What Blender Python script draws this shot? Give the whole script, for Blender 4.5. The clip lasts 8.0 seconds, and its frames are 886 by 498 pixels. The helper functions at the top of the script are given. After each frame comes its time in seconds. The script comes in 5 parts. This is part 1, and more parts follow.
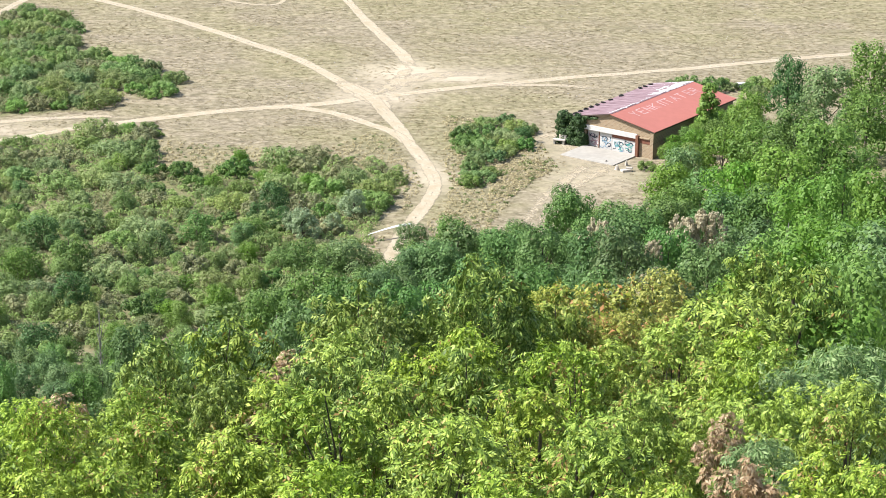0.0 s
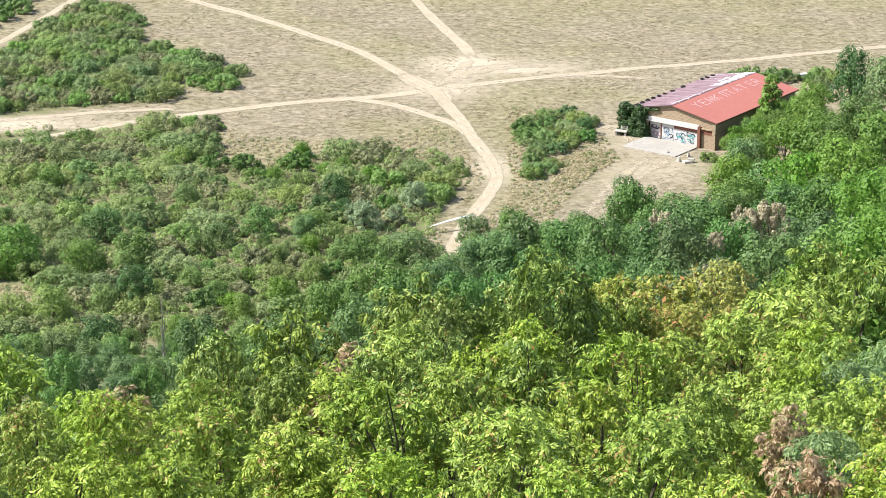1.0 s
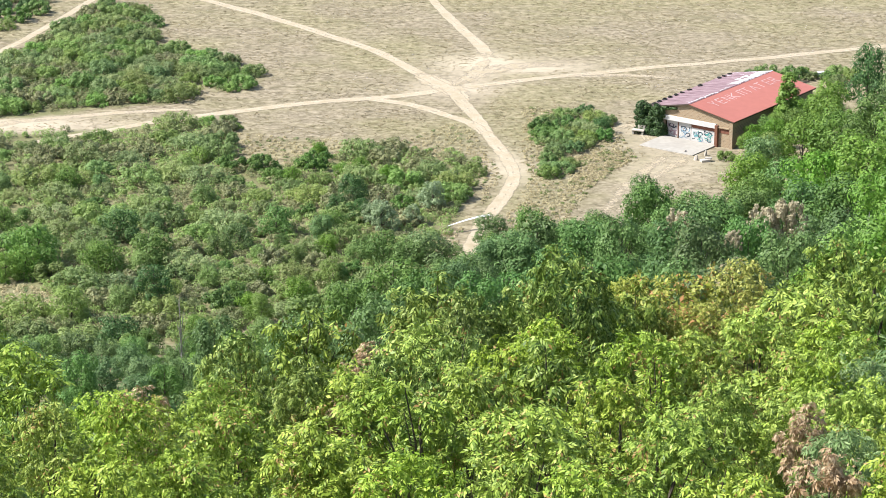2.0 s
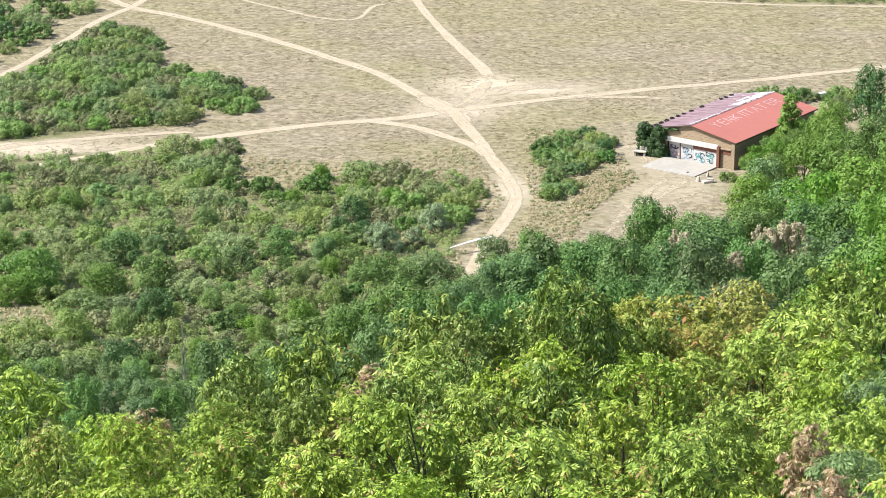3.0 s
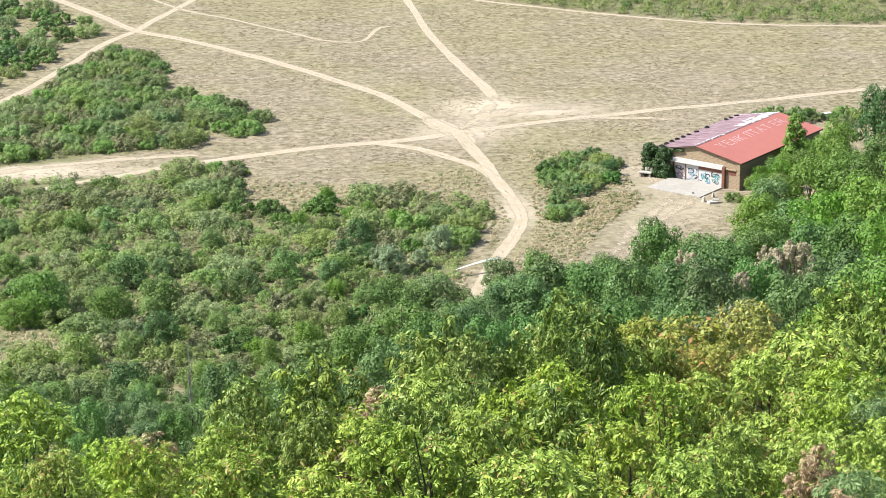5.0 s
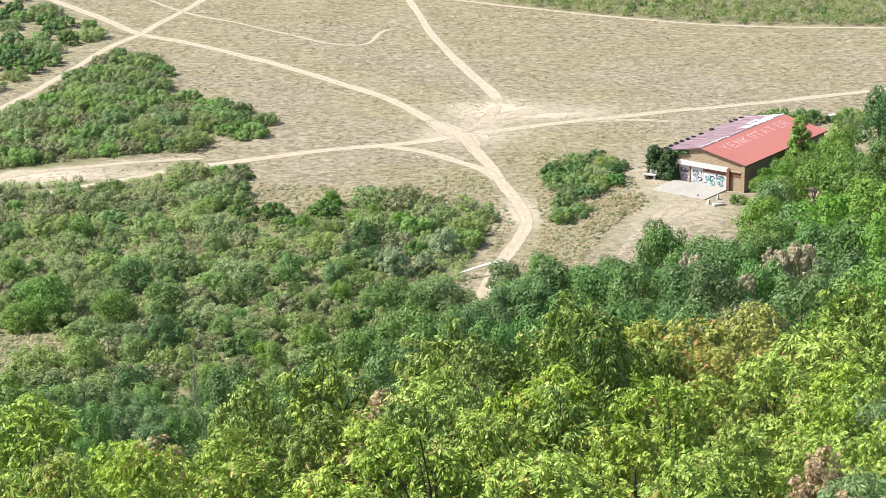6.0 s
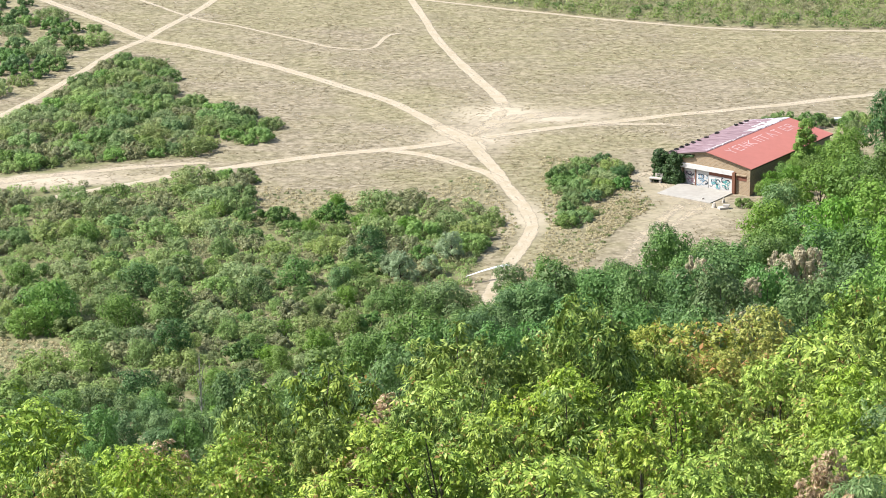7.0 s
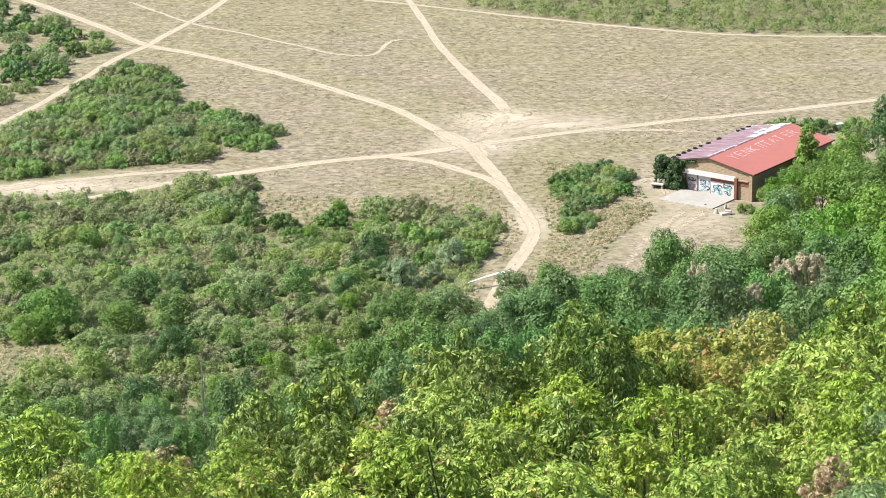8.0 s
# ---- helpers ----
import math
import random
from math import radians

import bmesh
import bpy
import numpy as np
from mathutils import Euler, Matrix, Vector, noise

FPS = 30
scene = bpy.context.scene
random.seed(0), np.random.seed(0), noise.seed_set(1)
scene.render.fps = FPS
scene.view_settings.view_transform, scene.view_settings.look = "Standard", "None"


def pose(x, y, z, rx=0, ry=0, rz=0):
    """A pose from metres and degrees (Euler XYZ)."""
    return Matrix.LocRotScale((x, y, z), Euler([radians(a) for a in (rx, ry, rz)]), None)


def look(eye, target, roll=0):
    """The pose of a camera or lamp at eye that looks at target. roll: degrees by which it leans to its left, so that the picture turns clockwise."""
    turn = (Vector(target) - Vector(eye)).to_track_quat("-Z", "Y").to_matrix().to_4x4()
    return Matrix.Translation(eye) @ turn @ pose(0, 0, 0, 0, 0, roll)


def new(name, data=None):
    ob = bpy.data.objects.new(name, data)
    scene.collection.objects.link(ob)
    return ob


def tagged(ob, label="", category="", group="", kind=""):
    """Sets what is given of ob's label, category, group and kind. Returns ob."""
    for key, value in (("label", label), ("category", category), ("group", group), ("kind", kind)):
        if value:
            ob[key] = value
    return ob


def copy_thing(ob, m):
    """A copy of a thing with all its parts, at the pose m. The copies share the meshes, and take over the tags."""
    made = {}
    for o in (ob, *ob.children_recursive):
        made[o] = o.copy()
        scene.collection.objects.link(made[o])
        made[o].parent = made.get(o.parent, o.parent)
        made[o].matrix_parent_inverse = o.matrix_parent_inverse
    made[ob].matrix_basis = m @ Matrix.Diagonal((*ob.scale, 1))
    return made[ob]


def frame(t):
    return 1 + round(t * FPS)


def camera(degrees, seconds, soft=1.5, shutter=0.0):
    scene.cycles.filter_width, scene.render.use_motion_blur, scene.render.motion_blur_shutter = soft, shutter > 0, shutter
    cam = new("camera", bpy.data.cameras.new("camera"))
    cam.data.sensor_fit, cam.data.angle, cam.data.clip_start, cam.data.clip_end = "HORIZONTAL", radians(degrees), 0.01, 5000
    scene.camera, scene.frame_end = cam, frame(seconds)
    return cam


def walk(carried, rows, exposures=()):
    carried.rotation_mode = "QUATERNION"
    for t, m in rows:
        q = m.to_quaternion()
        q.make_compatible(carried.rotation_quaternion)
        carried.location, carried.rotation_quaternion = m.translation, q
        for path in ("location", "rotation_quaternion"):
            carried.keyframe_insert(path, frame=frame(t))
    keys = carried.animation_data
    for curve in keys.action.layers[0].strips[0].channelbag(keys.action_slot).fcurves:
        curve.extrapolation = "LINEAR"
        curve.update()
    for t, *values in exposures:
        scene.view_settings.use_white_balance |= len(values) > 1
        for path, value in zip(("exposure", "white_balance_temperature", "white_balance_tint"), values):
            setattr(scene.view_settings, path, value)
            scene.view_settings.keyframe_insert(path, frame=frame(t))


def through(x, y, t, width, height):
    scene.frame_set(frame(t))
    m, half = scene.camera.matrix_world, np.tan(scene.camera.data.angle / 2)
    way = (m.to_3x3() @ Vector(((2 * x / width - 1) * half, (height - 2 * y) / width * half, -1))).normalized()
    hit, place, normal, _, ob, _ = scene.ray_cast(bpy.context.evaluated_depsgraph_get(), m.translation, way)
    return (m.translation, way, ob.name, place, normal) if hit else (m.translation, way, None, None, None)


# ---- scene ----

# ---------------------------------------------------------------- camera
EYE = 112.0
cam = camera(19.0, 8.0, soft=0.75)
ROWS = [
    (0.0, 71.930, -1.178, -1.553),
    (0.5, 71.812, -0.886, -1.002),
    (1.0, 71.735, -0.640, -0.322),
    (1.2, 71.706, -0.550, -0.113),
    (2.3, 71.752, -0.336, -0.030),
    (2.5, 71.842, -0.312, -0.036),
    (3.0, 72.197, -0.185, -0.022),
    (3.5, 72.352, -0.118, 0.047),
    (4.0, 72.490, -0.040, 0.040),
    (4.5, 72.600, 0.000, 0.000),
    (4.7, 72.629, 0.048, 0.000),
    (5.8, 72.732, 0.225, 0.062),
    (6.0, 72.730, 0.260, 0.077),
    (6.5, 72.756, 0.335, 0.124),
    (7.0, 72.816, 0.392, 0.164),
    (7.5, 72.884, 0.438, 0.190),
    (8.0, 72.950, 0.484, 0.183),
]
walk(cam, [(t, pose(0, 0, EYE, rx, ry, rz)) for t, rx, ry, rz in ROWS], [(0.0, 0.93), (8.0, 0.89)])

# ---------------------------------------------------------------- light
SUN_FROM = Vector((-0.92, -0.06, 1.0)).normalized()
world = bpy.data.worlds.new("world")
scene.world = world
world.use_nodes = True
wn = world.node_tree.nodes
wl = world.node_tree.links
sky = wn.new("ShaderNodeTexSky")
sky.sky_type = "NISHITA"
sky.sun_disc = False
sky.sun_elevation = math.asin(SUN_FROM.z)
sky.sun_rotation = math.atan2(SUN_FROM.x, SUN_FROM.y)
sky.air_density, sky.dust_density = 1.0, 1.5
wn["Background"].inputs["Strength"].default_value = 0.12
wl.new(sky.outputs[0], wn["Background"].inputs["Color"])
lamp = bpy.data.lights.new("sun", "SUN")
lamp.energy, lamp.angle, lamp.color = 5.0, radians(0.55), (1.0, 0.965, 0.91)
sun = new("sun", lamp)
sun.matrix_world = look(SUN_FROM * 300, (0, 0, 0))

# ---------------------------------------------------------------- helpers
RNG = np.random.default_rng(7)


def smooth(a):
    a = np.clip(a, 0.0, 1.0)
    return a * a * (3 - 2 * a)


def ground_z(x, y):
    """Height of the land: a level field below, a hillside that climbs to the lookout."""
    x, y = np.asarray(x, float), np.asarray(y, float)
    foot = 300 + 60 * smooth((x + 10) / 60)
    s = np.clip((foot - y) / (foot - 46), 0, 1)
    z = 84 * (0.35 * s + 0.65 * s * s)
    z = z + 14 * np.exp(-((y - 150) / 80) ** 2) * smooth((x - 5) / 25)
    z = z + 10 * smooth((x - 44) / 30) * smooth((400 - y) / 40) * smooth((y - 200) / 100)
    near = np.clip((46 - y) / 46, 0, 1)
    z = z + near * 26.0
    far = smooth((y - 520) / 300)
    wave = 0.06 * np.sin(x * 0.31 + 1.7 * np.sin(y * 0.11)) * np.sin(y * 0.23 + np.sin(x * 0.13))
    return z + far * 2.0 + wave


def gz(x, y):
    return float(ground_z(x, y))


def mesh_np(name, verts, faces, mats=(), mat_index=None, smooth_shade=False):
    """A mesh from arrays: verts (N,3), faces (M,3) or (M,4)."""
    me = bpy.data.meshes.new(name)
    verts = np.asarray(verts, np.float32)
    faces = np.asarray(faces, np.int32)
    k = faces.shape[1]
    me.vertices.add(len(verts))
    me.vertices.foreach_set("co", verts.ravel())
    me.loops.add(faces.size)
    me.loops.foreach_set("vertex_index", faces.ravel())
    me.polygons.add(len(faces))
    me.polygons.foreach_set("loop_start", np.arange(0, faces.size, k, dtype=np.int32))
    if mat_index is not None:
        me.polygons.foreach_set("material_index", np.asarray(mat_index, np.int32))
    if smooth_shade:
        me.polygons.foreach_set("use_smooth", np.ones(len(faces), bool))
    for m in mats:
        me.materials.append(m)
    me.update(calc_edges=True)
    return me


def part(name, bm, material, parent=None, label=""):
    me = bpy.data.meshes.new(name)
    bm.to_mesh(me)
    bm.free()
    me.materials.append(material)
    ob = new(name, me)
    if parent:
        ob.parent = parent
    if label:
        ob["label"] = label
    return ob


def box_bm(x0, x1, y0, y1, z0, z1, bevel=0.0):
    bm = bmesh.new()
    bmesh.ops.create_cube(bm, size=1.0)
    for v in bm.verts:
        v.co = Vector(((x0 + x1) / 2 + v.co.x * (x1 - x0), (y0 + y1) / 2 + v.co.y * (y1 - y0), (z0 + z1) / 2 + v.co.z * (z1 - z0)))
    if bevel:
        bmesh.ops.bevel(bm, geom=bm.edges[:], offset=bevel, segments=2, affect="EDGES", profile=0.6)
    return bm


def prism_bm(outline, y0, y1):
    """A solid from an outline in the x-z plane, drawn out along y."""
    bm = bmesh.new()
    front = [bm.verts.new((x, y0, z)) for x, z in outline]
    back = [bm.verts.new((x, y1, z)) for x, z in outline]
    bm.faces.new(front)
    bm.faces.new(back[::-1])
    n = len(outline)
    for i in range(n):
        bm.faces.new((front[i], back[i], back[(i + 1) % n], front[(i + 1) % n]))
    bmesh.ops.recalc_face_normals(bm, faces=bm.faces[:])
    return bm


# ---------------------------------------------------------------- materials
def material(name, rough=0.8):
    m = bpy.data.materials.new(name)
    m.use_nodes = True
    nt = m.node_tree
    b = nt.nodes["Principled BSDF"]
    b.inputs["Roughness"].default_value = rough
    b.inputs["Specular IOR Level"].default_value = 0.3
    return m, nt, b


def noise_node(nt, scale, detail=4, rough=0.6, stretch=None, coord="world"):
    n = nt.nodes.new("ShaderNodeTexNoise")
    n.inputs["Scale"].default_value = scale
    n.inputs["Detail"].default_value = detail
    n.inputs["Roughness"].default_value = rough
    if coord == "world":
        src = nt.nodes.new("ShaderNodeNewGeometry").outputs["Position"]
    else:
        src = nt.nodes.new("ShaderNodeTexCoord").outputs["Object"]
    if stretch:
        mp = nt.nodes.new("ShaderNodeMapping")
        mp.inputs["Scale"].default_value = stretch
        nt.links.new(src, mp.inputs["Vector"])
        src = mp.outputs["Vector"]
    nt.links.new(src, n.inputs["Vector"])
    return n.outputs["Fac"]


def ramp(nt, fac, stops):
    r = nt.nodes.new("ShaderNodeValToRGB")
    e = r.color_ramp.elements
    e[0].position, e[0].color = stops[0][0], (*stops[0][1], 1)
    e[1].position, e[1].color = stops[-1][0], (*stops[-1][1], 1)
    for p, c in stops[1:-1]:
        k = e.new(p)
        k.color = (*c, 1)
    nt.links.new(fac, r.inputs["Fac"])
    return r.outputs["Color"]


def mix(nt, fac, a, b, mode="MIX"):
    n = nt.nodes.new("ShaderNodeMix")
    n.data_type, n.blend_type = "RGBA", mode
    for sock, val in ((n.inputs["Factor"], fac), (n.inputs["A"], a), (n.inputs["B"], b)):
        if hasattr(val, "is_linked"):
            nt.links.new(val, sock)
        elif isinstance(val, tuple):
            sock.default_value = (*val, 1)
        else:
            sock.default_value = val
    return n.outputs["Result"]


def mathn(nt, op, a, b=0.0, clamp=False):
    n = nt.nodes.new("ShaderNodeMath")
    n.operation, n.use_clamp = op, clamp
    for sock, val in ((n.inputs[0], a), (n.inputs[1], b)):
        if hasattr(val, "is_linked"):
            nt.links.new(val, sock)
        else:
            sock.default_value = val
    return n.outputs[0]


def bump(nt, b, height, strength, dist):
    n = nt.nodes.new("ShaderNodeBump")
    n.inputs["Strength"].default_value, n.inputs["Distance"].default_value = strength, dist
    nt.links.new(height, n.inputs["Height"])
    nt.links.new(n.outputs["Normal"], b.inputs["Normal"])


def attribute(nt, name):
    n = nt.nodes.new("ShaderNodeAttribute")
    n.attribute_name = name
    return n.outputs["Fac"]


def leaf_material(name, dark, mid, light, turned=None, turned_share=0.0, through=0.28, vary=1.0):
    """Leaves: each leaf its own shade, each plant its own cast, some light through the blade."""
    m, nt, b = material(name, 0.5)
    b.inputs["Specular IOR Level"].default_value = 0.22
    isl = nt.nodes.new("ShaderNodeNewGeometry").outputs["Random Per Island"]
    obr = nt.nodes.new("ShaderNodeObjectInfo").outputs["Random"]
    col = ramp(nt, isl, [(0.0, dark), (0.55, mid), (1.0, light)])
    hsv = nt.nodes.new("ShaderNodeHueSaturation")
    nt.links.new(mathn(nt, "ADD", mathn(nt, "MULTIPLY", obr, 0.036 * vary), 0.494 - 0.018 * vary), hsv.inputs["Hue"])
    nt.links.new(mathn(nt, "ADD", mathn(nt, "MULTIPLY", mathn(nt, "FRACT", mathn(nt, "MULTIPLY", obr, 7.3)), 0.25 * vary), 1.0 - 0.12 * vary), hsv.inputs["Saturation"])
    nt.links.new(mathn(nt, "ADD", mathn(nt, "MULTIPLY", mathn(nt, "FRACT", mathn(nt, "MULTIPLY", obr, 13.7)), 0.5 * vary), 1.03 - 0.25 * vary), hsv.inputs["Value"])
    nt.links.new(col, hsv.inputs["Color"])
    col = hsv.outputs["Color"]
    if turned:
        patch = noise_node(nt, 0.9, 2, 0.5)
        pick = mathn(nt, "ADD", mathn(nt, "MULTIPLY", patch, 0.8), mathn(nt, "MULTIPLY", mathn(nt, "FRACT", mathn(nt, "MULTIPLY", isl, 17.0)), 0.5))
        pick = mathn(nt, "GREATER_THAN", pick, 0.9 - turned_share * 0.5)
        col = mix(nt, pick, col, turned)
    nt.links.new(col, b.inputs["Base Color"])
    tr = nt.nodes.new("ShaderNodeBsdfTranslucent")
    nt.links.new(col, tr.inputs["Color"])
    ms = nt.nodes.new("ShaderNodeMixShader")
    ms.inputs["Fac"].default_value = through
    nt.links.new(b.outputs[0], ms.inputs[1])
    nt.links.new(tr.outputs[0], ms.inputs[2])
    nt.links.new(ms.outputs[0], nt.nodes["Material Output"].inputs["Surface"])
    return m


LEAF_ASH = leaf_material("leaf_ash", (0.076, 0.146, 0.017), (0.208, 0.315, 0.037), (0.36, 0.462, 0.088), (0.308, 0.203, 0.073), -0.02, through=0.12, vary=0.4)
LEAF_ASH_DEEP = leaf_material("leaf_ash_deep", (0.042, 0.09, 0.015), (0.14, 0.222, 0.034), (0.285, 0.37, 0.09), (0.243, 0.154, 0.049), -0.1, through=0.1, vary=0.4)
LEAF_YELLOW = leaf_material("leaf_yellowing", (0.1, 0.14, 0.02), (0.225, 0.262, 0.04), (0.37, 0.38, 0.095), (0.32, 0.165, 0.06), 0.02, through=0.15, vary=0.4)
LEAF_GREY = leaf_material("leaf_grey_green", (0.075, 0.155, 0.05), (0.15, 0.255, 0.08), (0.28, 0.375, 0.16), vary=0.4)
LEAF_DEAD = leaf_material("leaf_dry", (0.24, 0.16, 0.08), (0.38, 0.28, 0.16), (0.53, 0.43, 0.28), (0.16, 0.225, 0.05), 0.1, vary=0.12)
LEAF_PALE = leaf_material("leaf_pale_dry", (0.3, 0.262, 0.16), (0.41, 0.37, 0.245), (0.52, 0.475, 0.335), (0.18, 0.21, 0.08), 0.0, vary=0.12)
LEAF_OAK = leaf_material("leaf_oak", (0.068, 0.138, 0.04), (0.105, 0.194, 0.056), (0.16, 0.262, 0.088))
LEAF_DARK = leaf_material("leaf_dark", (0.04, 0.1, 0.03), (0.06, 0.14, 0.04), (0.095, 0.19, 0.058), vary=0.3)
LEAF_BROAD = leaf_material("leaf_broad", (0.09, 0.192, 0.034), (0.137, 0.262, 0.047), (0.205, 0.34, 0.075), through=0.38, vary=0.6)
LEAF_SCRUB = leaf_material("leaf_scrub", (0.172, 0.242, 0.084), (0.226, 0.305, 0.111), (0.288, 0.366, 0.15), (0.243, 0.186, 0.105), -0.1, through=0.42)
LEAF_HAZEL = leaf_material("leaf_hazel", (0.14, 0.225, 0.058), (0.188, 0.288, 0.078), (0.245, 0.35, 0.108), vary=0.6, through=0.38)
LEAF_HAW = leaf_material("leaf_hawthorn", (0.128, 0.212, 0.06), (0.186, 0.284, 0.089), (0.262, 0.36, 0.13), through=0.4)
LEAF_DRY = leaf_material("leaf_half_dry", (0.15, 0.175, 0.078), (0.208, 0.228, 0.106), (0.28, 0.292, 0.152), (0.2, 0.135, 0.075), -0.14, vary=0.35)
LEAF_STRAW = leaf_material("grass_straw", (0.227, 0.19, 0.109), (0.279, 0.237, 0.138), (0.332, 0.288, 0.18), through=0.3, vary=0.0)
LEAF_WEED = leaf_material("dry_weed", (0.38, 0.34, 0.19), (0.47, 0.42, 0.25), (0.55, 0.49, 0.31), through=0.45, vary=0.0)
LEAF_HAZE = leaf_material("leaf_silver", (0.15, 0.225, 0.105), (0.22, 0.3, 0.155), (0.31, 0.385, 0.23), vary=0.3)
LEAF_IVY = leaf_material("leaf_ivy", (0.02, 0.062, 0.014), (0.04, 0.105, 0.024), (0.075, 0.165, 0.048), through=0.15)


def bark_material():
    m, nt, b = material("bark", 0.9)
    n = noise_node(nt, 9, 5, 0.7, (1, 1, 0.25))
    nt.links.new(ramp(nt, n, [(0.3, (0.028, 0.023, 0.018)), (0.7, (0.113, 0.093, 0.073))]), b.inputs["Base Color"])
    bump(nt, b, n, 0.6, 0.03)
    return m


BARK = bark_material()
GREY_BARK, _nt, _b = material("grey_bark", 0.9)
_nt.links.new(ramp(_nt, noise_node(_nt, 6, 4, 0.7), [(0.3, (0.178, 0.162, 0.146)), (0.7, (0.373, 0.348, 0.324))]), _b.inputs["Base Color"])


def ground_material():
    m, nt, b = material("dry_grass_ground", 0.95)
    big = noise_node(nt, 0.035, 4, 0.6)
    midn = noise_node(nt, 0.35, 5, 0.65)
    fine = noise_node(nt, 1.15, 6, 0.72)
    clod = noise_node(nt, 0.85, 3, 0.62, (0.8, 1.0, 1.0))
    speck = mathn(nt, "ADD", mathn(nt, "MULTIPLY", fine, 0.4), mathn(nt, "MULTIPLY", clod, 0.6))
    straw = ramp(nt, speck, [(0.37, (0.093, 0.077, 0.048)), (0.46, (0.17, 0.142, 0.094)), (0.53, (0.239, 0.202, 0.138)), (0.62, (0.322, 0.276, 0.196))])
    green = ramp(nt, speck, [(0.37, (0.094, 0.083, 0.037)), (0.46, (0.16, 0.142, 0.074)), (0.53, (0.226, 0.2, 0.113)), (0.62, (0.3, 0.263, 0.16))])
    streak = noise_node(nt, 1.0, 4, 0.65, (0.06, 0.12, 1.0))
    lush = mathn(nt, "ADD", mathn(nt, "ADD", mathn(nt, "MULTIPLY", big, 0.6), mathn(nt, "MULTIPLY", streak, 0.4)), attribute(nt, "lush"))
    col = mix(nt, ramp(nt, lush, [(0.43, (0, 0, 0)), (0.56, (1, 1, 1))]), straw, green)
    pale = ramp(nt, midn, [(0.45, (0, 0, 0)), (0.7, (0.5, 0.5, 0.5))])
    worn = ramp(nt, noise_node(nt, 0.22, 5, 0.7, (0.5, 1.0, 1.0)), [(0.34, (0.6, 0.6, 0.6)), (0.52, (0, 0, 0))])
    col = mix(nt, worn, col, (0.142, 0.125, 0.069))
    col = mix(nt, pale, col, (0.312, 0.263, 0.178))
    soil = mathn(nt, "MULTIPLY", attribute(nt, "soil"), mathn(nt, "ADD", midn, 0.45), clamp=True)
    col = mix(nt, soil, col, (0.405, 0.348, 0.259))
    under = mathn(nt, "MULTIPLY", attribute(nt, "scrub"), mathn(nt, "ADD", midn, 0.4), clamp=True)
    col = mix(nt, under, col, mix(nt, fine, (0.089, 0.105, 0.036), (0.203, 0.19, 0.097)))
    nt.links.new(col, b.inputs["Base Color"])
    bump(nt, b, fine, 0.5, 0.1)
    return m


def dirt_material():
    m, nt, b = material("dirt_track", 0.95)
    n1 = noise_node(nt, 0.5, 5, 0.6)
    n2 = noise_node(nt, 3.5, 5, 0.7)
    col = ramp(nt, n2, [(0.25, (0.267, 0.223, 0.154)), (0.5, (0.381, 0.324, 0.239)), (0.8, (0.486, 0.421, 0.324))])
    col = mix(nt, ramp(nt, n1, [(0.42, (0, 0, 0)), (0.7, (0.8, 0.8, 0.8))]), col, (0.292, 0.243, 0.154))
    nt.links.new(col, b.inputs["Base Color"])
    bump(nt, b, n2, 0.5, 0.06)
    tb = nt.nodes.new("ShaderNodeBsdfTransparent")
    ms = nt.nodes.new("ShaderNodeMixShader")
    e = mathn(nt, "ADD", attribute(nt, "cover"), mathn(nt, "MULTIPLY", mathn(nt, "SUBTRACT", mathn(nt, "ADD", mathn(nt, "MULTIPLY", n1, 0.5), mathn(nt, "MULTIPLY", n2, 0.5)), 0.5), 3.2))
    e = ramp(nt, e, [(0.3, (0, 0, 0)), (0.62, (1, 1, 1))])
    nt.links.new(e, ms.inputs["Fac"])
    nt.links.new(tb.outputs[0], ms.inputs[1])
    nt.links.new(b.outputs[0], ms.inputs[2])
    nt.links.new(ms.outputs[0], nt.nodes["Material Output"].inputs["Surface"])
    return m


GROUND = ground_material()
DIRT = dirt_material()

# ---------------------------------------------------------------- plan of the field
THICKET = [(-84, 394), (-62, 395), (-52, 398), (-38, 403), (-32.2, 399.4), (-32, 379), (-24.3, 377.5), (-18.7, 383.3), (-16, 381.7), (-7.7, 386), (1.8, 385.8),
           (6, 381), (5.4, 371), (2.8, 357), (1.5, 347), (-1, 325), (-15, 315), (-29, 303), (-66, 300)]
BANK = [(-90, 396), (-88, 432), (-73.4, 445.8), (-69.7, 462), (-64.5, 477.5), (-60.8, 485.7), (-53.2, 479.4), (-51.3, 468), (-50.6, 453), (-41.4, 445), (-39.4, 433),
        (-40.5, 418.4), (-43.7, 413), (-55, 410), (-63.5, 404)]
KNOT = [(-40, 445), (-36.7, 441), (-30.2, 431), (-30.8, 425.4), (-35, 420), (-38.4, 425.6)]
CORNER = [(-118, 560), (-90.3, 542), (-83.7, 525), (-77.8, 512), (-68, 496.5), (-68.2, 489), (-73, 478), (-75.9, 462), (-92, 446)]
ISLAND = [(15.8, 401), (20.8, 407.8), (24.6, 409.2), (27.4, 403), (26.6, 392), (21.2, 388.8), (19.4, 376.6), (16, 372.6), (16.2, 388.8)]
FAR = [(2.7, 535), (22, 522), (38.4, 514), (54.6, 508.6), (71, 507), (110, 504), (125, 600), (0, 600)]


